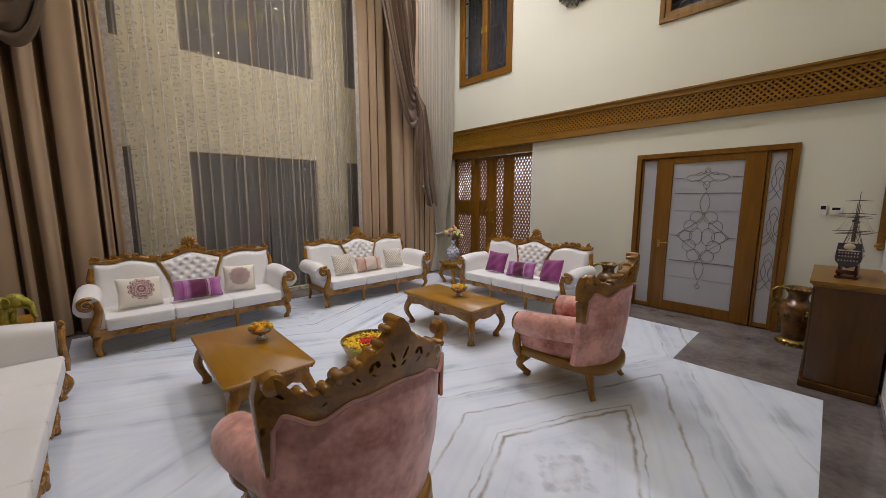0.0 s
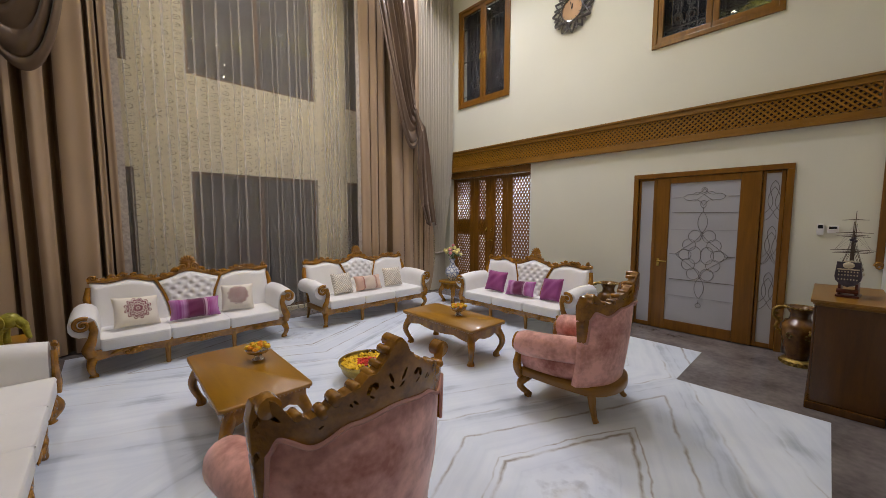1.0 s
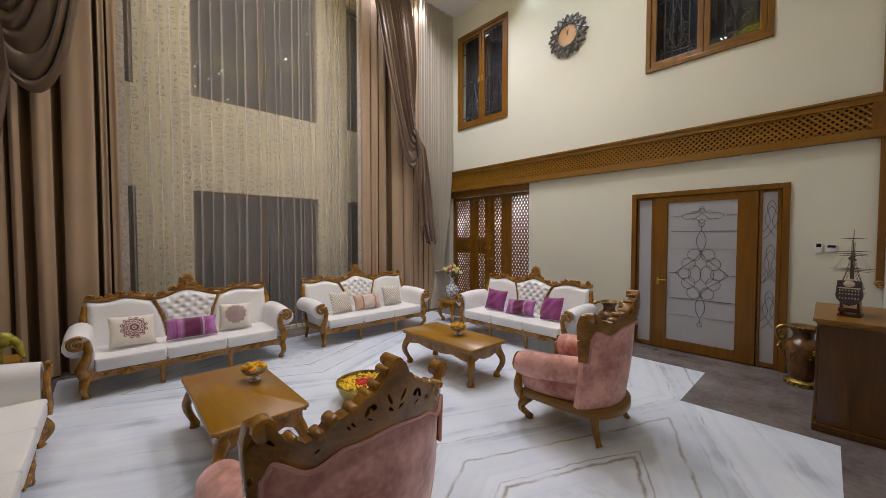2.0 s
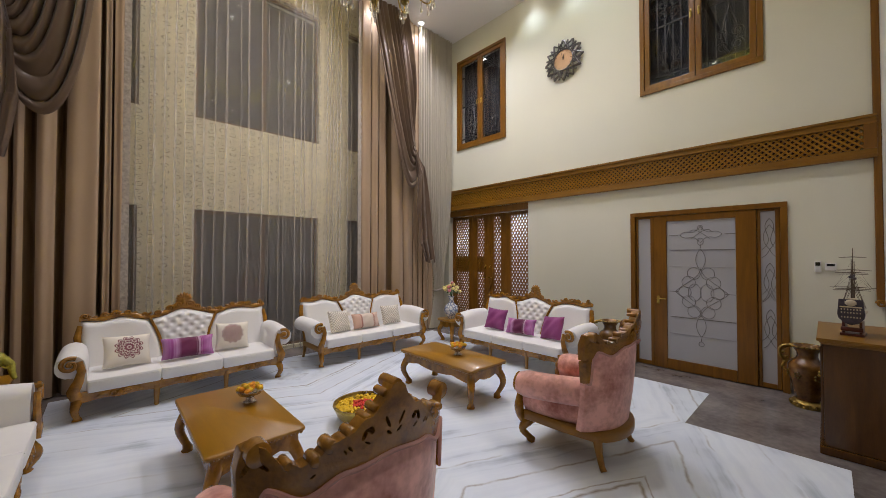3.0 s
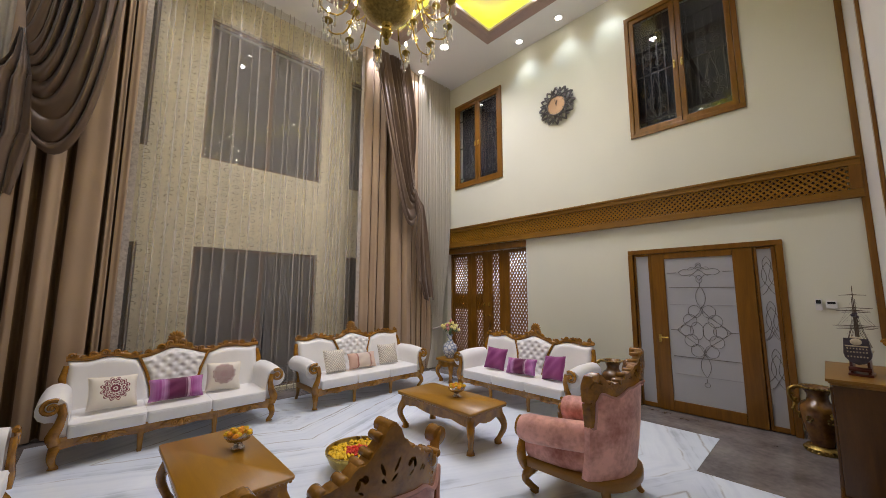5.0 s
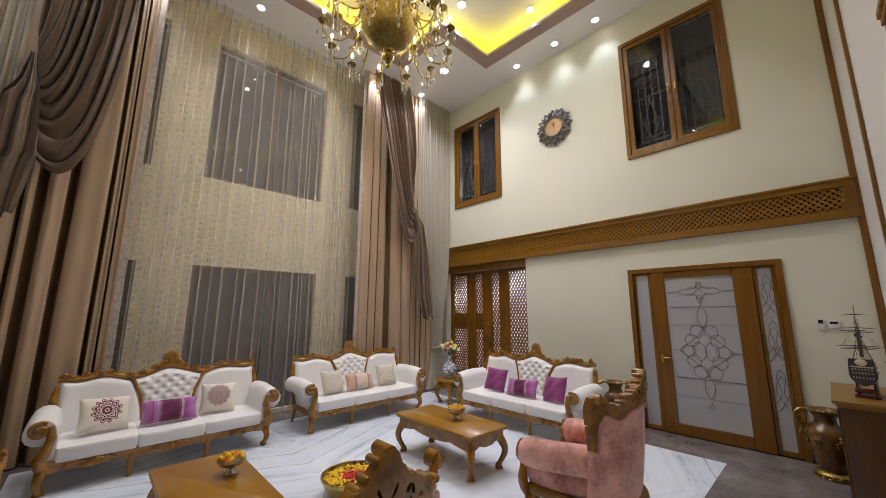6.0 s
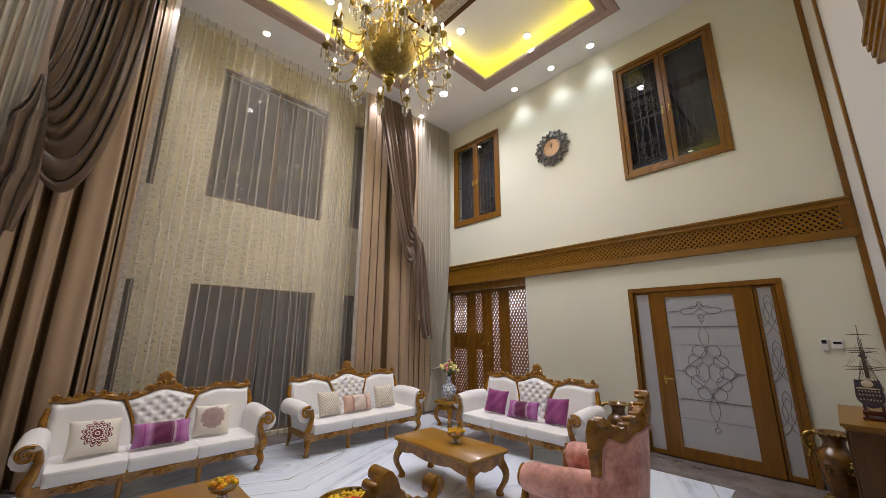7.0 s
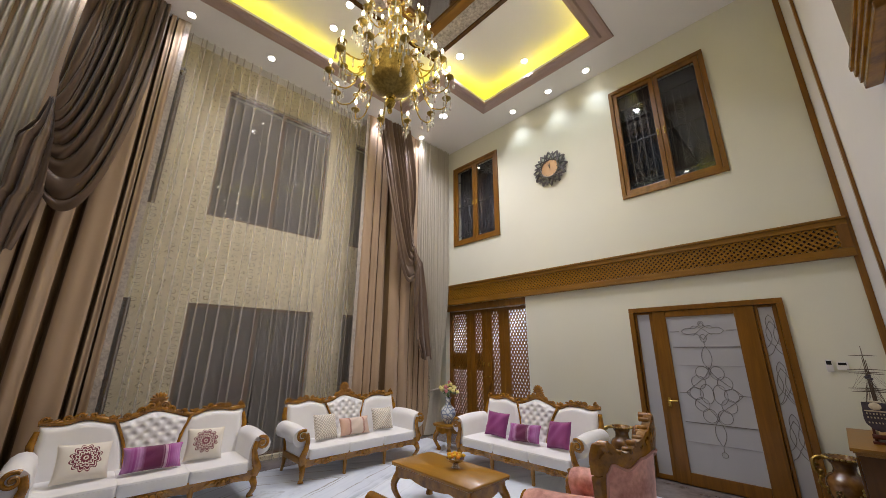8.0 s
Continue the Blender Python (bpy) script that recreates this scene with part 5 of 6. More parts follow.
# ---- tables ----
def make_table(name, label, lx, ly, h, group):
    t = thing(name, label, name.replace("_", " "), group)
    bm = B()
    hx, hy = lx / 2, ly / 2
    outline_ = []
    for sx, sy in ((1, 1), (-1, 1), (-1, -1), (1, -1)):
        for k in range(5):
            a = math.radians((0 if sx > 0 and sy > 0 else 90 if sy > 0 else 180 if sx < 0 else 270) + 22.5 * k)
            outline_.append((sx * (hx - 0.035) + 0.035 * math.cos(a), sy * (hy - 0.035) + 0.035 * math.sin(a)))
    loft(bm, [[(x * k, y * k, z) for x, y in outline_] for k, z in ((0.955, h - 0.045), (0.97, h - 0.038), (0.985, h - 0.030), (1.0, h - 0.02), (1.0, h - 0.008), (0.988, h))])
    part("tabletop", bm, TABLETOP, t, "polished golden wooden top")
    bm = B()
    for n, at, turn in ((int(lx / 0.03), lambda f: ((f - 0.5) * (lx - 0.05), -hy + 0.006), 0), (int(lx / 0.03), lambda f: ((f - 0.5) * (lx - 0.05), hy - 0.006), 0), (int(ly / 0.03), lambda f: (-hx + 0.006, (f - 0.5) * (ly - 0.05)), 1), (int(ly / 0.03), lambda f: (hx - 0.006, (f - 0.5) * (ly - 0.05)), 1)):
        for k in range(n):
            x, y = at((k + 0.5) / n)
            blob(bm, (x, y, h - 0.027), (0.007, 0.013, 0.013) if turn else (0.013, 0.007, 0.013), None, 6)
    part("carved_edge", bm, CARVED, t, "row of carved beads along the table's edge")["kind"] = "stuff"
    for axis, half, off in (("x", hx - 0.05, hy - 0.055), ("x", hx - 0.05, -(hy - 0.055)), ("y", hy - 0.05, hx - 0.055), ("y", hy - 0.05, -(hx - 0.055))):
        bm = B()
        rings = []
        for k in range(41):
            s_ = -half + 2 * half * k / 40
            q = s_ / half
            zb = h - 0.128 - 0.025 * math.exp(-(q / 0.2) ** 2) - 0.02 * abs(math.sin(q * 6)) - 0.035 * abs(q) ** 6
            o = math.copysign(0.012, off)
            rings.append([(s_, off - o, zb), (s_, off - o, h - 0.045), (s_, off + o, h - 0.045), (s_, off + o * 1.4, zb)] if axis == "x" else [(off - o, s_, zb), (off - o, s_, h - 0.045), (off + o, s_, h - 0.045), (off + o * 1.4, s_, zb)])
        loft(bm, rings)
        part("apron", bm, CARVED, t, "scalloped carved apron")
    for sx in (-1, 1):
        for sy in (-1, 1):
            part("leg", cabriole(B(), sx * (hx - 0.065), sy * (hy - 0.065), h - 0.05, sx * 0.75, sy * 0.75, 0.043), CARVED, t)
    return t


t1 = make_table("coffee_table", "polished golden wooden coffee table with curved carved legs", 0.64, 1.30, 0.45, "coffee tables")
t1.matrix_basis = pose(-5.475, 0.865, 0.004)
copy_thing(t1, pose(-3.02, 0.88, 0.004))
st = make_table("side_table", "small golden wooden side table with carved legs", 0.44, 0.44, 0.44, "side tables")
st.matrix_basis = pose(-1.10, 2.80, 0.004)
st2 = make_table("corner_table", "carved golden wooden corner table beside the sofa", 0.50, 0.62, 0.50, "side tables")
st2.matrix_basis = pose(-7.16, 2.98, 0.0)


# ---- cushions ----
def cloth_nodes(name, base):
    m = mat(name, base, 0.75, var=0.05, scale=6, fine=160, bump=0.15, sheen=0.2)
    nt = m.node_tree
    tc = [n for n in nt.nodes if n.type == "TEX_COORD"][0]
    sep = nt.nodes.new("ShaderNodeSeparateXYZ")
    nt.links.new(tc.outputs["Object"], sep.inputs[0])
    return m, nt, sep


def node_math(nt, op, a, c=None):
    n = nt.nodes.new("ShaderNodeMath")
    n.operation = op
    for i, v in enumerate((a, c)):
        if v is None:
            continue
        if isinstance(v, (int, float)):
            n.inputs[i].default_value = v
        else:
            nt.links.new(v, n.inputs[i])
    return n.outputs[0]


def ramp_of(nt, fac, stops, const=True):
    r = nt.nodes.new("ShaderNodeValToRGB")
    r.color_ramp.interpolation = "CONSTANT" if const else "LINEAR"
    els = r.color_ramp.elements
    els[0].position, els[0].color = stops[0][0], (*stops[0][1], 1)
    els[1].position, els[1].color = stops[-1][0], (*stops[-1][1], 1)
    for p, col in stops[1:-1]:
        e = els.new(p)
        e.color = (*col, 1)
    nt.links.new(fac, r.inputs[0])
    return r.outputs[0]


CREAM = (0.74, 0.69, 0.60)
MAROON = (0.16, 0.018, 0.035)


def mandala_cloth():
    """Cream cotton with a round maroon rosette print."""
    m, nt, s = cloth_nodes("cream_rosette_print", CREAM)
    x, z = s.outputs[0], node_math(nt, "SUBTRACT", s.outputs[2], 0.02)
    r = node_math(nt, "SQRT", node_math(nt, "ADD", node_math(nt, "MULTIPLY", x, x), node_math(nt, "MULTIPLY", z, z)))
    a = node_math(nt, "ARCTAN2", z, x)
    petal = node_math(nt, "ABSOLUTE", node_math(nt, "SINE", node_math(nt, "MULTIPLY", a, 6.0)))
    rr = node_math(nt, "ADD", r, node_math(nt, "MULTIPLY", node_math(nt, "MULTIPLY", petal, r), -0.22))
    k = node_math(nt, "MULTIPLY", rr, 5.2)
    col = ramp_of(nt, k, [(0.0, MAROON), (0.05, CREAM), (0.09, MAROON), (0.20, CREAM), (0.25, MAROON), (0.33, CREAM), (0.37, MAROON), (0.46, CREAM), (0.50, MAROON), (0.545, CREAM), (0.9, CREAM)])
    gap = node_math(nt, "LESS_THAN", node_math(nt, "ABSOLUTE", node_math(nt, "SINE", node_math(nt, "MULTIPLY", a, 8.0))), 0.30)
    ringed = node_math(nt, "MULTIPLY", gap, node_math(nt, "LESS_THAN", node_math(nt, "ABSOLUTE", node_math(nt, "SUBTRACT", k, 0.30)), 0.10))
    over = nt.nodes.new("ShaderNodeMixRGB")
    nt.links.new(ringed, over.inputs[0])
    nt.links.new(col, over.inputs[1])
    over.inputs[2].default_value = (*CREAM, 1)
    col = over.outputs[0]
    nt.links.new(col, nt.nodes["Principled BSDF"].inputs["Base Color"])
    return m


def stripe_cloth(name, stops):
    """Silk with uneven woven stripes across its length."""
    m, nt, s = cloth_nodes(name, (0.3, 0.05, 0.2))
    n = nt.nodes.new("ShaderNodeTexNoise")
    n.noise_dimensions = "1D"
    n.inputs["Scale"].default_value, n.inputs["Detail"].default_value = 60, 4
    nt.links.new(s.outputs[0], n.inputs["W"])
    f = node_math(nt, "ADD", node_math(nt, "MULTIPLY", s.outputs[0], 1.9), node_math(nt, "ADD", 0.47, node_math(nt, "MULTIPLY", node_math(nt, "SUBTRACT", n.outputs["Fac"], 0.5), 0.16)))
    nt.links.new(ramp_of(nt, f, stops, False), nt.nodes["Principled BSDF"].inputs["Base Color"])
    nt.nodes["Principled BSDF"].inputs["Roughness"].default_value = 0.5
    return m


def trellis_cloth():
    """Cream cloth woven with a raised trellis."""
    m, nt, s = cloth_nodes("cream_trellis_weave", CREAM)
    u = node_math(nt, "PINGPONG", node_math(nt, "ADD", s.outputs[0], s.outputs[2]), 0.022)
    v = node_math(nt, "PINGPONG", node_math(nt, "SUBTRACT", s.outputs[0], s.outputs[2]), 0.022)
    k = node_math(nt, "MULTIPLY", node_math(nt, "MINIMUM", u, v), 45.0)
    nt.links.new(ramp_of(nt, k, [(0.0, (0.36, 0.31, 0.24)), (0.22, (0.52, 0.47, 0.39)), (0.4, CREAM), (1.0, CREAM)], False), nt.nodes["Principled BSDF"].inputs["Base Color"])
    return m


MANDALA, TRELLIS = mandala_cloth(), trellis_cloth()
PURPLE = stripe_cloth("striped_purple_silk", [(0.0, (0.46, 0.20, 0.44)), (0.14, (0.30, 0.05, 0.24)), (0.22, (0.48, 0.24, 0.46)), (0.31, (0.14, 0.007, 0.07)), (0.62, (0.11, 0.005, 0.05)), (0.68, (0.56, 0.40, 0.50)), (0.73, (0.28, 0.03, 0.20)), (0.88, (0.44, 0.18, 0.42)), (1.0, (0.36, 0.09, 0.30))])
PLUM = stripe_cloth("plum_silk", [(0.0, (0.25, 0.035, 0.17)), (0.4, (0.21, 0.022, 0.14)), (0.6, (0.27, 0.05, 0.19)), (1.0, (0.20, 0.02, 0.13))])
BLUSH = stripe_cloth("blush_striped_cotton", [(0.0, (0.62, 0.40, 0.30)), (0.2, (0.60, 0.38, 0.29)), (0.25, (0.30, 0.10, 0.07)), (0.29, (0.66, 0.55, 0.46)), (0.68, (0.66, 0.55, 0.46)), (0.72, (0.33, 0.12, 0.08)), (0.77, (0.63, 0.45, 0.36)), (1.0, (0.64, 0.46, 0.36))])


def pillow(label, w, h, d, material, m):
    """A stuffed cushion with drawn-in sides and pointed corners."""
    p = thing("cushion", label, "cushion", "sofa cushions")

    def face(s):
        def fn(u, v):
            a, c = 2 * u - 1, 2 * v - 1
            pull = 1 - 0.07 * (1 - a * a) * abs(c) ** 3, 1 - 0.07 * (1 - c * c) * abs(a) ** 3
            t = max(0.0, (1 - abs(a) ** 3.2) * (1 - abs(c) ** 3.2)) ** 0.55
            wr = 0.006 * math.sin(7 * a + 5 * c * s) * t
            return (w / 2 * a * pull[1], s * (d / 2 * t + wr + 0.002), h / 2 * c * pull[0])
        return fn
    bm = B()
    solid_sheet(bm, 28, 22, face(-1), face(1))
    part("cover", bm, material, p)
    bm = B()
    edge = [face(-1)(u, 0) for u in [k / 20 for k in range(21)]] + [face(-1)(1, v) for v in [k / 16 for k in range(1, 17)]] + [face(-1)(1 - u, 1) for u in [k / 20 for k in range(1, 21)]] + [face(-1)(0, 1 - v) for v in [k / 16 for k in range(1, 17)]]
    tube(bm, [(x, 0, z) for x, y, z in edge], 0.004, 5)
    part("seam", bm, material, p)
    p.matrix_basis = m
    return p


def on_sofa(sofa_pose, x, y, z, tilt, turn, roll=0.0):
    return sofa_pose @ pose(x, y, z, 0, 0, turn) @ pose(0, 0, 0, -tilt, roll, 0)


S1, S2, S3 = pose(-5.455, 2.83, 0.004), pose(-2.83, 2.84, 0.004), pose(-1.62, 1.05, 0.004, 0, 0, -90)
pillow("cream cushion with a round maroon rosette print", 0.44, 0.36, 0.15, MANDALA, on_sofa(S1, -0.60, 0.36, 0.60, 24, 12, 4))
pillow("cream cushion with a round maroon rosette print", 0.40, 0.36, 0.15, MANDALA, on_sofa(S1, 0.50, 0.42, 0.60, 20, -6, 2))
pillow("long purple and magenta striped silk cushion", 0.55, 0.25, 0.15, PURPLE, on_sofa(S1, -0.02, 0.30, 0.555, 22, 4, 2))
pillow("cream cushion with woven trellis pattern", 0.40, 0.36, 0.15, TRELLIS, on_sofa(S2, -0.52, 0.40, 0.60, 22, 10, 3))
pillow("cream cushion with woven trellis pattern", 0.38, 0.35, 0.15, TRELLIS, on_sofa(S2, 0.54, 0.42, 0.60, 20, -6, 0))
pillow("blush cushion with woven cream and rust bands", 0.54, 0.26, 0.15, BLUSH, on_sofa(S2, -0.02, 0.38, 0.555, 22, 2, 1))
pillow("square plain plum silk cushion", 0.38, 0.36, 0.15, PLUM, on_sofa(S3, -0.52, 0.40, 0.60, 22, 8, 3))
pillow("square plain plum silk cushion", 0.38, 0.36, 0.15, PLUM, on_sofa(S3, 0.56, 0.42, 0.595, 24, -10, -6))
pillow("long purple and magenta striped silk cushion", 0.55, 0.25, 0.15, PURPLE, on_sofa(S3, 0.02, 0.36, 0.55, 24, 0, -3))


# ---- bowls of flowers ----
def pompom(bm, c, r, rnd, petals=14):
    """A marigold head: a ball of short overlapping petals."""
    blob(bm, c, (r * 0.8, r * 0.8, r * 0.65), None, 6)
    for k in range(petals):
        a, b_ = rnd.uniform(0, 6.283), rnd.uniform(-0.1, 1.4)
        d = Vector((math.cos(a) * math.cos(b_), math.sin(a) * math.cos(b_), math.sin(b_)))
        blob(bm, Vector(c) + d * r * 0.75, (r * 0.42, r * 0.16, r * 0.34), d.to_track_quat("Y", "Z").to_matrix().to_4x4(), 5)


def footed_bowl(m, seed):
    g = thing("footed_bowl", "silver footed bowl filled with orange and yellow marigolds", "bowl", "footed bowls")
    part("bowl_body", lathe(B(), [(0.0, 0.0), (0.05, 0.0), (0.052, 0.008), (0.036, 0.02), (0.030, 0.05), (0.045, 0.065), (0.085, 0.085), (0.102, 0.115), (0.104, 0.12), (0.095, 0.116), (0.05, 0.085), (0.0, 0.08)], 24), SILVER, g)
    rnd = random.Random(seed)
    for k, material in ((0, MARIGOLD), (1, YELLOW)):
        bm = B()
        for i in range(8):
            a = i * 2.4 + k * 1.2
            q = 0.095 * math.sqrt((i + 0.3) / 8)
            pompom(bm, (q * math.cos(a), q * math.sin(a), 0.135 + 0.028 * (1 - q / 0.1) + rnd.uniform(0, 0.012)), 0.030, rnd, 10)
        part("marigolds", bm, material, g)["kind"] = "stuff"
    g.matrix_basis = m


footed_bowl(pose(-5.33, 0.99, 0.454) @ Matrix.Diagonal((1.0, 1.0, 0.85, 1)), 3)
footed_bowl(pose(-2.97, 0.80, 0.454) @ Matrix.Diagonal((1.0, 1.0, 0.85, 1)), 4)

urli = thing("flower_bowl", "wide brass bowl of floating yellow and red petals on the floor", "bowl")
part("bowl_body", lathe(B(), [(0.0, 0.0), (0.13, 0.0), (0.18, 0.015), (0.255, 0.09), (0.285, 0.165), (0.30, 0.185), (0.298, 0.20), (0.275, 0.197), (0.265, 0.165), (0.23, 0.12), (0.0, 0.11)], 40), BRASS, urli)
for a in (0.9, 0.9 + math.pi):
    bm = B()
    tube(bm, [(0.29 * math.cos(a) + 0.05 * math.cos(t) * math.cos(a), 0.29 * math.sin(a) + 0.05 * math.cos(t) * math.sin(a), 0.15 + 0.045 * math.sin(t)) for t in [2 * math.pi * k / 14 for k in range(15)]], 0.009, 6)
    part("ring_handle", bm, SILVER, urli)
rnd = random.Random(8)
for name, material, r0, r1, n in (("yellow_petals", YELLOW, 0.10, 0.262, 230), ("red_petals", RED, 0.0, 0.115, 80)):
    bm = B()
    for k in range(n):
        q, a = math.sqrt(rnd.uniform(r0 * r0, r1 * r1)), rnd.uniform(0, 6.283)
        blob(bm, (q * math.cos(a), q * math.sin(a), 0.168 + rnd.uniform(-0.006, 0.01) + 0.012 * (1 - q / 0.27)), (0.026, 0.016, 0.011), Matrix.Rotation(rnd.uniform(0, 3), 4, "Z") @ Matrix.Rotation(rnd.uniform(-0.6, 0.6), 4, "X"), 5)
    o = part(name, bm, material, urli)
    o["kind"] = "stuff"
urli.matrix_basis = pose(-4.29, 0.88, 0.004)


# ---- porcelain vase with flowers ----
def porcelain():
    m = mat("blue_white_porcelain", (0.70, 0.72, 0.74), 0.15, var=0.03, bump=0)
    nt = m.node_tree
    tc = [n for n in nt.nodes if n.type == "TEX_COORD"][0]
    v = nt.nodes.new("ShaderNodeTexVoronoi")
    v.inputs["Scale"].default_value = 17
    v.feature = "DISTANCE_TO_EDGE"
    nt.links.new(tc.outputs["Object"], v.inputs["Vector"])
    nt.links.new(ramp_of(nt, v.outputs["Distance"], [(0.0, (0.14, 0.18, 0.32)), (0.10, (0.40, 0.45, 0.55)), (0.16, (0.70, 0.72, 0.74)), (1.0, (0.72, 0.73, 0.75))], False), nt.nodes["Principled BSDF"].inputs["Base Color"])
    return m


vase = thing("flower_vase", "blue and white porcelain vase of cream and pink flowers", "vase")
part("vase_body", lathe(B(), [(0.0, 0.0), (0.05, 0.0), (0.055, 0.012), (0.085, 0.05), (0.112, 0.11), (0.115, 0.15), (0.095, 0.20), (0.05, 0.24), (0.036, 0.28), (0.038, 0.32), (0.055, 0.345), (0.048, 0.343), (0.03, 0.31), (0.0, 0.30)], 28), porcelain(), vase)
rnd = random.Random(2)
stems, leaves = B(), B()
for k in range(19):
    a = k * 2.39996
    q = 0.14 * math.sqrt((k + 0.5) / 19)
    p = Vector((q * math.cos(a), q * math.sin(a), 0.52 - 0.09 * (q / 0.14) ** 2 + rnd.uniform(-0.03, 0.03)))
    tube(stems, [(0, 0, 0.33), p * 0.5 + Vector((0, 0, 0.18)), p], 0.003, 4)
    bloom = B()
    pompom(bloom, p, 0.034, rnd, 9)
    part("bloom", bloom, CREAM_FLOWER if k % 4 else PINK_FLOWER, vase)
    blob(leaves, p * 0.7 + Vector((0.03, 0.0, 0.10)), (0.045, 0.016, 0.006), Matrix.Rotation(a, 4, "Z") @ Matrix.Rotation(0.6, 4, "Y"), 6)
part("stems", stems, LEAF, vase)
part("leaves", leaves, LEAF, vase)
vase.matrix_basis = pose(-1.12, 2.80, 0.444) @ Matrix.Diagonal((1.25, 1.25, 1.3, 1))


# ---- tall floor vases ----
GLAZE = mat("amber_glazed_ceramic", (0.17, 0.080, 0.014), 0.16, 0.1, var=0.5, scale=9, fine=30, bump=0.06, coat=0.6, dark=(0.06, 0.022, 0.006))


GILT = mat("dull_gilt", (0.34, 0.23, 0.06), 0.36, 0.9, var=0.45, scale=18, fine=70, bump=0.4)


def floor_vase(m):
    v = thing("floor_vase", "tall amber glazed vase with gilt scroll handles and foot", "vase", "floor vases")
    part("vase_body", lathe(B(), [(0.0, 0.06), (0.10, 0.06), (0.105, 0.10), (0.128, 0.20), (0.155, 0.33), (0.170, 0.42), (0.165, 0.47), (0.135, 0.515), (0.10, 0.535), (0.088, 0.57), (0.092, 0.61), (0.125, 0.66), (0.14, 0.675), (0.135, 0.69), (0.115, 0.68), (0.07, 0.60), (0.0, 0.58)], 32), GLAZE, v)
    bm = B()
    lathe(bm, [(0.0, 0.0), (0.145, 0.0), (0.15, 0.015), (0.135, 0.03), (0.15, 0.045), (0.13, 0.07), (0.10, 0.075), (0.0, 0.07)], 32)
    for k in range(16):
        a = 2 * math.pi * k / 16
        blob(bm, (0.14 * math.cos(a), 0.14 * math.sin(a), 0.03), (0.024, 0.024, 0.024), None, 6)
    part("gilt_foot", bm, GILT, v, "gilt scrolled foot")
    bm = B()
    for k in range(20):
        a = 2 * math.pi * k / 20
        blob(bm, (0.137 * math.cos(a), 0.137 * math.sin(a), 0.68), (0.022, 0.022, 0.012), None, 6)
    part("gilt_rim", bm, GILT, v, "gilt rim")
    for s in (-1, 1):
        bm = B()
        tube(bm, bez((0, s * 0.13, 0.665), (0, s * 0.27, 0.72), (0, s * 0.27, 0.52), (0, s * 0.17, 0.50), 14), [0.014, 0.018, 0.02, 0.018, 0.016, 0.018, 0.02, 0.018, 0.016, 0.018, 0.02, 0.018, 0.016, 0.016, 0.018], 7)
        tube(bm, bez((0, s * 0.17, 0.50), (0, s * 0.24, 0.49), (0, s * 0.22, 0.36), (0, s * 0.155, 0.40), 10), 0.013, 6)
        for t in range(5):
            blob(bm, (0, s * (0.20 + 0.015 * math.sin(t * 2)), 0.65 - 0.055 * t), (0.016, 0.024, 0.018), None, 6)
        part("handle", bm, GILT, v, "gilt scrolled handle")
    bm = B()
    for k in range(6):
        a = 2 * math.pi * k / 6 + 0.2
        for j in range(5):
            b_ = j * 1.256
            blob(bm, (0.164 * math.cos(a + 0.16 * math.cos(b_)), 0.164 * math.sin(a + 0.16 * math.cos(b_)), 0.36 + 0.028 * math.sin(b_)), (0.012, 0.012, 0.012), None, 5)
    part("relief_flowers", bm, BRASS_DARK, v)["kind"] = "stuff"
    v.matrix_basis = m
    return v


floor_vase(pose(-0.385, -2.262, 0.0, 0, 0, 20))
floor_vase(pose(-0.385, -0.055, 0.0, 0, 0, 35))

# ---- cabinet and model ship ----
cab = thing("cabinet", "brown wooden cabinet with a moulded top, standing against the wall", "cabinet")
CA = (-1.68, -0.55, -2.84, -2.395)
part("body", box(B(), *CA, 0.07, 0.95, 0.006), DARKWOOD, cab, smooth=False)
part("plinth", box(B(), CA[0] - 0.03, CA[1], CA[2], CA[3] + 0.03, 0.0, 0.07, 0.012), DARKWOOD, cab, smooth=False)
bm = B()
for z0_, z1_, o in ((0.945, 0.96, 0.012), (0.96, 0.975, 0.025), (0.975, 1.0, 0.04)):
    box(bm, CA[0] - o, CA[1], CA[2], CA[3] + o, z0_, z1_, 0.005)
part("top", bm, TEAK_H, cab, "moulded wooden top", smooth=False)
for k in range(2):
    xa = CA[0] + 0.04 + k * 0.54
    bm = B()
    box(bm, xa, xa + 0.51, CA[3], CA[3] + 0.018, 0.11, 0.92, 0.006)
    dr = part("cabinet_door", bm, DARKWOOD, cab, smooth=False)
    part("knob", blob(B(), (xa + (0.46 if k == 0 else 0.05), CA[3] + 0.03, 0.55), (0.014, 0.014, 0.014), None, 8), BRASS, dr)

ship = thing("model_ship", "dark wooden model sailing ship with bare masts on a stand", "model ship")
HULL = mat("ship_hull", (0.055, 0.045, 0.06), 0.35, var=0.5, scale=25, fine=60, bump=0.3)
SPAR = mat("ship_spar", (0.09, 0.06, 0.035), 0.5, var=0.3)
IVORY = mat("ship_ivory", (0.55, 0.48, 0.34), 0.5, var=0.25, scale=30)
bm = B()
rings = []
for k in range(13):
    t = k / 12
    w = 0.095 * (1 - t ** 3) + 0.008
    top = 0.235 + 0.10 * (1 - t) ** 3 + 0.05 * t ** 3
    y = -0.17 + 0.36 * t
    rings.append([(w * s_, y, z) for s_, z in ((-0.95, top), (-1.08, 0.20), (-1.0, 0.165), (-0.6, 0.125), (0.0, 0.105), (0.6, 0.125), (1.0, 0.165), (1.08, 0.20), (0.95, top))])
loft(bm, rings)
part("hull", bm, HULL, ship)
bm = B()
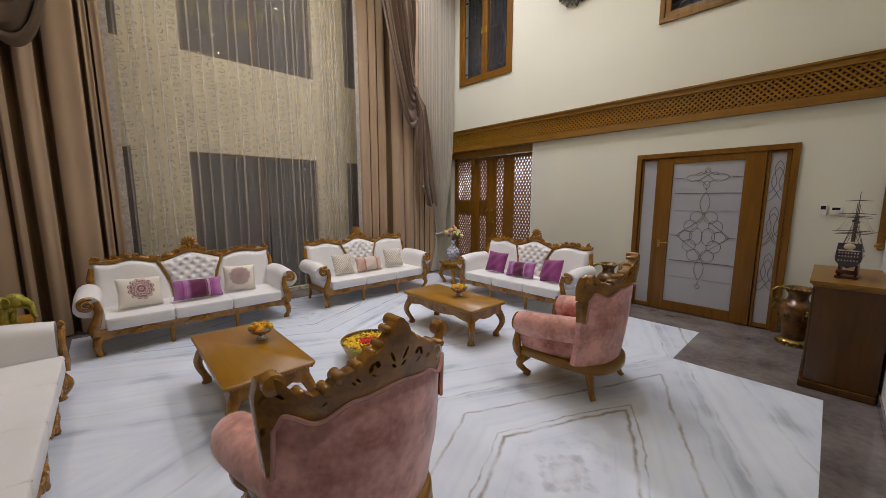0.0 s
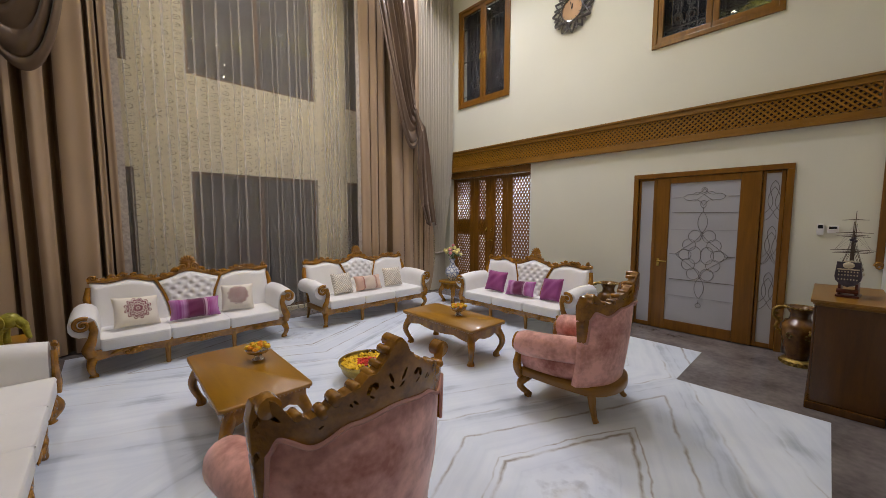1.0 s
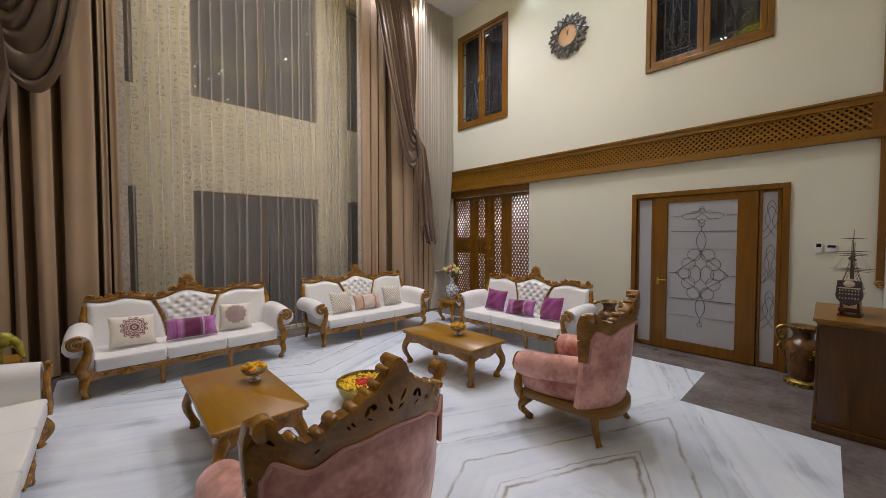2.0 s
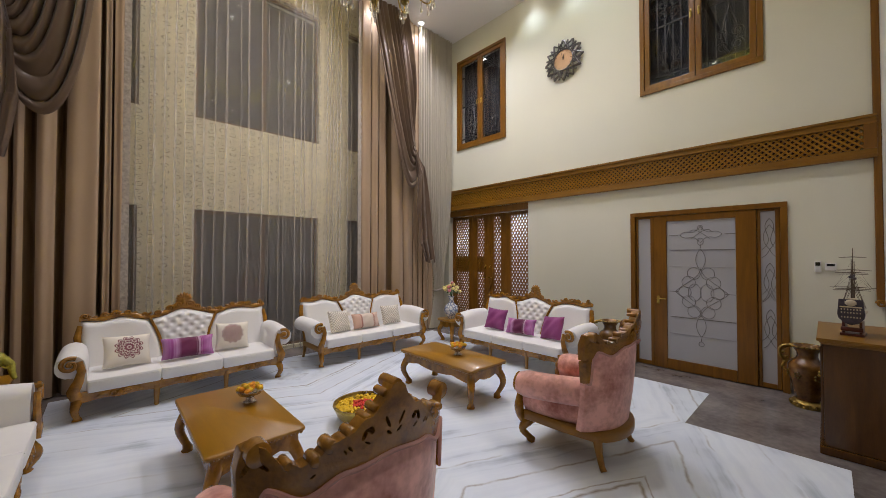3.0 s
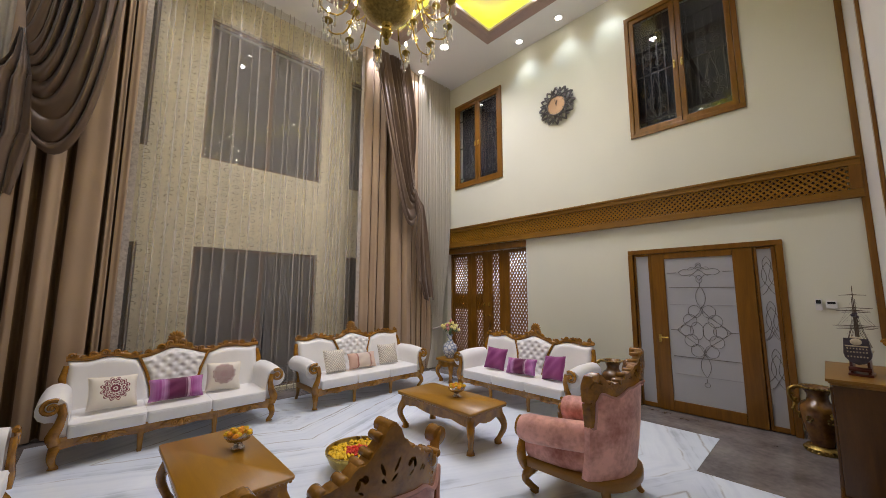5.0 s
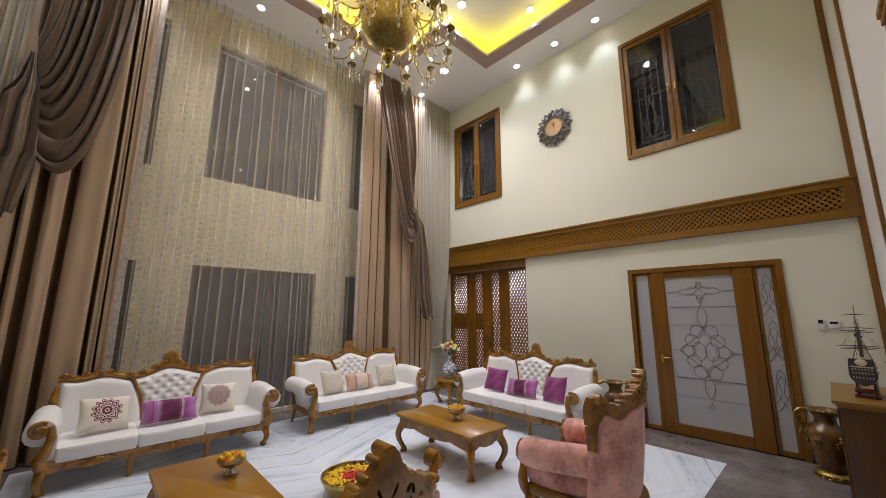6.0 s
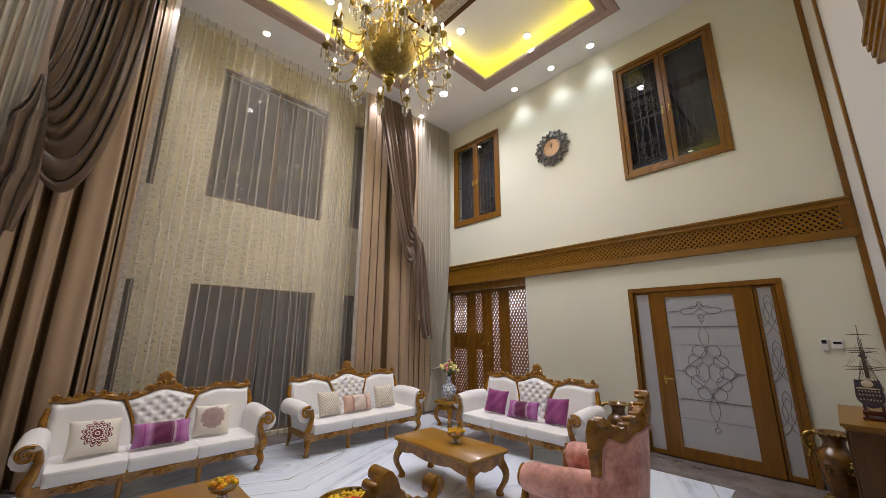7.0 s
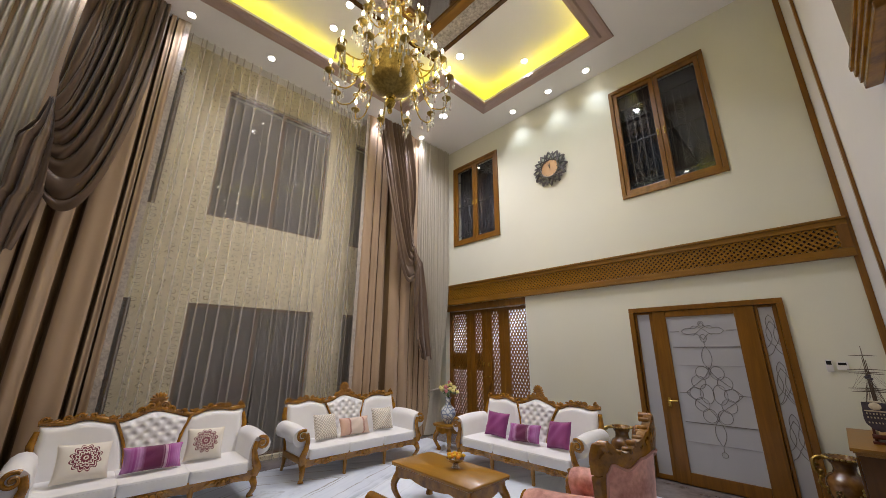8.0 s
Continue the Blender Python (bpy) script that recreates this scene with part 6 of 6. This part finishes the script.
for z in (0.175, 0.215, 0.245):
    for k in range(7):
        x = -0.075 + 0.025 * k
        box(bm, x - 0.005, x + 0.005, -0.176, -0.168, z - 0.006, z + 0.006)
for s in (-1, 1):
    for k in range(8):
        y = -0.14 + 0.04 * k
        box(bm, s * 0.095 - 0.012, s * 0.095 + 0.012, y - 0.007, y + 0.007, 0.20, 0.214)
box(bm, -0.09, 0.09, -0.182, -0.166, 0.262, 0.272)
blob(bm, (0, -0.175, 0.305), (0.05, 0.012, 0.03), None, 8)
part("stern_ornament", bm, IVORY, ship)["kind"] = "stuff"
bm = B()
for x in (-0.07, 0.07):
    box(bm, x - 0.012, x + 0.012, -0.10, 0.10, 0.02, 0.13, 0.004)
box(bm, -0.10, 0.10, -0.12, 0.12, 0.0, 0.022, 0.006)
tube(bm, [(-0.09, -0.11, 0.06), (0.09, -0.11, 0.06)], 0.02, 8)
part("stand", bm, mat("red_brown_stand", (0.085, 0.018, 0.012), 0.35), ship)
for y, h in ((-0.10, 0.70), (0.02, 0.80), (0.13, 0.68)):
    part("mast", tube(B(), [(0, y, 0.22), (0, y, h * 0.6), (0.004, y, h)], [0.008, 0.006, 0.003], 6), SPAR, ship)
for y, z, w in ((-0.10, 0.42, 0.15), (-0.10, 0.58, 0.13), (0.02, 0.44, 0.19), (0.02, 0.60, 0.15), (0.02, 0.72, 0.11), (0.13, 0.42, 0.16), (0.13, 0.56, 0.12)):
    part("yard", tube(B(), [(-w, y - 0.03, z - 0.006), (0, y, z), (w, y + 0.03, z - 0.006)], [0.002, 0.005, 0.002], 6), SPAR, ship)
bm = B()
for y, h in ((-0.10, 0.66), (0.02, 0.76), (0.13, 0.64)):
    for s in (-1, 1):
        for k in range(4):
            tube(bm, [(s * 0.095, y - 0.03 + 0.02 * k, 0.24), (0, y, h * (0.72 + 0.08 * (k % 2)))], 0.0013, 3)
        for k in range(4):
            z = 0.30 + 0.06 * k
            tube(bm, [(s * 0.095 * (1 - (z - 0.24) / h), y - 0.03, z), (s * 0.095 * (1 - (z - 0.24) / h), y + 0.03, z)], 0.0012, 3)
    tube(bm, [(0, y, h), (0, y + 0.14, 0.32)], 0.0012, 3)
    tube(bm, [(-0.15, y, 0.43), (0, y, h * 0.9), (0.15, y, 0.43)], 0.0012, 3)
part("rigging", bm, SPAR, ship)
for y, z in ((-0.10, 0.52), (0.02, 0.53), (0.13, 0.50)):
    part("mast_top", lathe(B(), [(0.0, 0.0), (0.02, 0.005), (0.026, 0.025), (0.0, 0.025)], 8, (0, y, z)), HULL, ship)
part("keel", blob(B(), (0, 0.0, 0.128), (0.066, 0.17, 0.034), None, 14), IVORY, ship, "pale lower hull")
for x, y, z, r in ((0, -0.13, 0.30, 0.045), (-0.05, -0.12, 0.285, 0.028), (0.05, -0.12, 0.285, 0.028), (0, -0.05, 0.27, 0.04), (0, 0.08, 0.27, 0.035)):
    part("deck_house", box(B(), x - r, x + r, y - r * 0.7, y + r * 0.7, z - r, z + r, 0.006), IVORY, ship, "pale carved deck house")
ship.matrix_basis = pose(-1.30, -2.585, 1.0, 0, 0, -97) @ Matrix.Diagonal((0.74, 0.85, 0.98, 1))

# ---- wall devices ----
for name, label, y, w, z, h in (("thermostat", "white wall control with a small dark display", -2.46, 0.092, 1.585, 0.088), ("remote_holder", "white wall remote control in its holder", -2.355, 0.058, 1.585, 0.135)):
    d = thing(name, label, "wall control")
    part("case", box(B(), -0.024, -0.001, y - w / 2, y + w / 2, z - h / 2, z + h / 2, 0.006), PLASTIC, d)
    part("display", box(B(), -0.027, -0.0245, y - w * 0.36, y + w * 0.36, z + h * 0.08, z + h * 0.40), SCREEN, d, smooth=False)

# ---- clock ----
clock = thing("wall_clock", "round dark metal starburst wall clock with a copper dial", "clock")
CYc, CZc = 0.90, 5.385


def star(bm, n, ro, ri, turn, r, x):
    pts = []
    for k in range(2 * n + 1):
        a = math.pi * k / n + turn
        q = ro if k % 2 == 0 else ri
        pts.append((x, CYc + q * math.cos(a), CZc + q * math.sin(a)))
    for a, c in zip(pts, pts[1:]):
        tube(bm, [a, c], r, 5)


bm = B()
star(bm, 12, 0.385, 0.27, 0.0, 0.015, -0.030)
star(bm, 12, 0.36, 0.21, math.pi / 12, 0.014, -0.042)
star(bm, 6, 0.37, 0.215, 0.0, 0.013, -0.054)
star(bm, 6, 0.37, 0.215, math.pi / 6, 0.013, -0.060)
for k in range(12):
    a = math.pi * k / 6 + math.pi / 12
    tube(bm, [(-0.035, CYc + 0.20 * math.cos(a), CZc + 0.20 * math.sin(a)), (-0.035, CYc + 0.30 * math.cos(a), CZc + 0.30 * math.sin(a))], 0.012, 5)
part("star_frame", bm, GUN, clock)
bm = B()
tube(bm, [(-0.055, CYc + 0.195 * math.cos(a), CZc + 0.195 * math.sin(a)) for a in [2 * math.pi * k / 36 for k in range(37)]], 0.014, 6)
part("rim", bm, GUN, clock)
bm = B()
loft(bm, [[(x, CYc + 0.19 * math.cos(a), CZc + 0.19 * math.sin(a)) for a in [2 * math.pi * k / 36 for k in range(36)]] for x in (-0.03, -0.05)])
part("dial", bm, COPPER, clock, "copper dial")
for a, ln, w in ((1.75, 0.10, 0.006), (1.35, 0.15, 0.004)):
    part("clock_hand", tube(B(), [(-0.056, CYc, CZc), (-0.056, CYc + ln * math.cos(a), CZc + ln * math.sin(a))], w, 5), BLACK, clock)
for k in range(12):
    a = math.pi * k / 6
    part("hour_mark", tube(B(), [(-0.053, CYc + 0.15 * math.cos(a), CZc + 0.15 * math.sin(a)), (-0.053, CYc + 0.175 * math.cos(a), CZc + 0.175 * math.sin(a))], 0.004, 4), BLACK, clock)

# ---- green-gold elephant figure on the corner table ----
bm = B()
blob(bm, (0, 0, 0.20), (0.20, 0.10, 0.11), None, 16)
blob(bm, (0.19, 0, 0.25), (0.085, 0.07, 0.085), None, 12)
tube(bm, [(0.25, 0, 0.25), (0.30, 0, 0.20), (0.315, 0, 0.12), (0.33, 0, 0.06), (0.35, 0, 0.05)], [0.045, 0.035, 0.027, 0.02, 0.016], 10)
for s in (-1, 1):
    blob(bm, (0.155, s * 0.075, 0.24), (0.05, 0.014, 0.065), Matrix.Rotation(s * 0.4, 4, "Z"), 10)
    tube(bm, [(0.245, s * 0.03, 0.20), (0.29, s * 0.04, 0.17), (0.325, s * 0.04, 0.19)], [0.012, 0.009, 0.004], 6)
    for x in (-0.12, 0.11):
        tube(bm, [(x, s * 0.055, 0.18), (x, s * 0.058, 0.07), (x, s * 0.06, 0.0)], [0.055, 0.04, 0.045], 10)
tube(bm, [(-0.195, 0, 0.23), (-0.225, 0, 0.15), (-0.22, 0, 0.08)], [0.012, 0.009, 0.012], 6)
GREENGOLD = mat("green_gold_lacquer", (0.40, 0.36, 0.05), 0.35, 0.3, var=0.45, scale=14, fine=50, bump=0.4)
fig = tagged(put("elephant_figure", bm, GREENGOLD, True), "green-gold lacquered elephant figure standing on the corner table", "figurine")
fig.matrix_basis = pose(-7.16, 2.98, 0.50, 0, 0, -20) @ Matrix.Diagonal((0.92, 0.92, 0.92, 1))

# ---- chandelier ----
ch = thing("chandelier", "large tiered brass chandelier with candle bulbs and crystal drops", "chandelier")
HX, HY = -4.27, 0.55
part("dome", lathe(B(), [(0.0, 4.56), (0.04, 4.555), (0.06, 4.575), (0.10, 4.60), (0.18, 4.64), (0.25, 4.71), (0.295, 4.80), (0.31, 4.90), (0.315, 4.96), (0.30, 4.975), (0.22, 5.00), (0.14, 5.05), (0.10, 5.10), (0.0, 5.10)], 40, (HX, HY, 0)), BRASS_DARK, ch, "engraved brass dome")
part("finial", lathe(B(), [(0.0, 4.33), (0.02, 4.34), (0.03, 4.37), (0.018, 4.40), (0.05, 4.44), (0.065, 4.49), (0.045, 4.53), (0.06, 4.56), (0.0, 4.57)], 20, (HX, HY, 0)), BRASS, ch)
part("stem", lathe(B(), [(0.0, 5.05), (0.10, 5.06), (0.13, 5.14), (0.10, 5.22), (0.055, 5.27), (0.075, 5.34), (0.115, 5.42), (0.12, 5.50), (0.08, 5.58), (0.045, 5.64), (0.06, 5.72), (0.09, 5.80), (0.085, 5.88), (0.04, 5.95), (0.03, 6.10), (0.05, 6.16), (0.05, 6.24), (0.02, 6.30), (0.018, 7.05), (0.09, 7.10), (0.12, RZ - 0.03), (0.0, RZ - 0.03)], 24, (HX, HY, 0)), BRASS, ch)


def bake(name, bm, material):
    bmesh.ops.recalc_face_normals(bm, faces=bm.faces)
    me = bpy.data.meshes.new(name)
    bm.to_mesh(me)
    bm.free()
    me.materials.append(material)
    me.polygons.foreach_set("use_smooth", [True] * len(me.polygons))
    return me


cup_me = bake("candle_cup", lathe(B(), [(0.0, -0.02), (0.02, -0.015), (0.03, 0.0), (0.050, 0.014), (0.056, 0.026), (0.03, 0.022), (0.022, 0.05), (0.0, 0.05)], 12), BRASS_DARK)
candle_me = bake("candle", lathe(B(), [(0.0, 0.05), (0.014, 0.05), (0.014, 0.11), (0.0, 0.112)], 8), IVORY)
bulb_me = bake("bulb", lathe(B(), [(0.0, 0.112), (0.009, 0.118), (0.014, 0.135), (0.011, 0.155), (0.003, 0.175), (0.0, 0.178)], 10), BULB)
bm = B()
for z, r in ((-0.015, 0.009), (-0.035, 0.011), (-0.058, 0.010), (-0.080, 0.009), (-0.118, 0.017)):
    bmesh.ops.create_icosphere(bm, subdivisions=1, radius=1, matrix=Matrix.Translation((0, 0, z)) @ Matrix.Diagonal((r, r, r * (2.0 if z < -0.1 else 1.1), 1)))
drop_me = bake("crystal_drop", bm, CRYSTAL)
drop_me.polygons.foreach_set("use_smooth", [False] * len(drop_me.polygons))
for tier, (n, r0, z0_, r1, z1_, dip, turn) in enumerate(((12, 0.22, 4.99, 0.69, 4.70, 0.22, 0.1), (10, 0.14, 5.10, 0.60, 5.02, 0.17, 0.4), (8, 0.10, 5.46, 0.44, 5.44, 0.14, 0.2), (6, 0.08, 5.84, 0.30, 5.86, 0.10, 0.5))):
    bm = B()
    tube(bm, bez((r0, 0, z0_), (r0 + (r1 - r0) * 0.35, 0, z0_ + dip * 0.35), (r0 + (r1 - r0) * 0.30, 0, min(z0_, z1_) - dip), (r0 + (r1 - r0) * 0.72, 0, z1_ - dip * 0.75), 10) + bez((r0 + (r1 - r0) * 0.72, 0, z1_ - dip * 0.75), (r0 + (r1 - r0) * 0.95, 0, z1_ - dip * 0.7), (r1, 0, z1_ - dip * 0.4), (r1, 0, z1_ - 0.02), 8)[1:], 0.0085, 7)
    tube(bm, [(r0 + (r1 - r0) * 0.45 + 0.035 * (1 - t / 9) * math.cos(t), 0, min(z0_, z1_) - dip * 0.25 + 0.035 * (1 - t / 9) * math.sin(t)) for t in [0.5 * k for k in range(16)]], 0.007, 5)
    arm = bake("arm", bm, BRASS)
    for k in range(n):
        a = 2 * math.pi * k / n + turn
        base = pose(HX, HY, 0, 0, 0, math.degrees(a))
        ao = share("arm", arm, ch, base)
        tip = pose(r1, 0, z1_)
        for nm, me in (("candle_cup", cup_me), ("candle", candle_me), ("bulb", bulb_me)):
            share(nm, me, ao, tip)
        for j, (dx, dy, dz) in enumerate(((0.05, 0, 0), (-0.025, 0.043, 0), (-0.025, -0.043, 0), (0.0, 0.0, -0.05), (-0.05 * r1 / 0.69, 0, -dip * 0.62), (-0.16 * r1 / 0.69, 0, -dip * 0.72))):
            share("crystal_drop", drop_me, ao, pose(r1 + dx, dy, z1_ + dz + 0.005))
for k in range(14):
    a = 2 * math.pi * k / 14
    share("crystal_drop", drop_me, ch, pose(HX + 0.315 * math.cos(a), HY + 0.315 * math.sin(a), 4.96))
    share("crystal_drop", drop_me, ch, pose(HX + 0.12 * math.cos(a), HY + 0.12 * math.sin(a), 5.44))
bm = B()
for k in range(20):
    a = 2 * math.pi * k / 20
    blob(bm, (HX + 0.31 * math.cos(a), HY + 0.31 * math.sin(a), 4.985), (0.03, 0.03, 0.035), None, 6)
part("beaded_rim", bm, BRASS, ch)
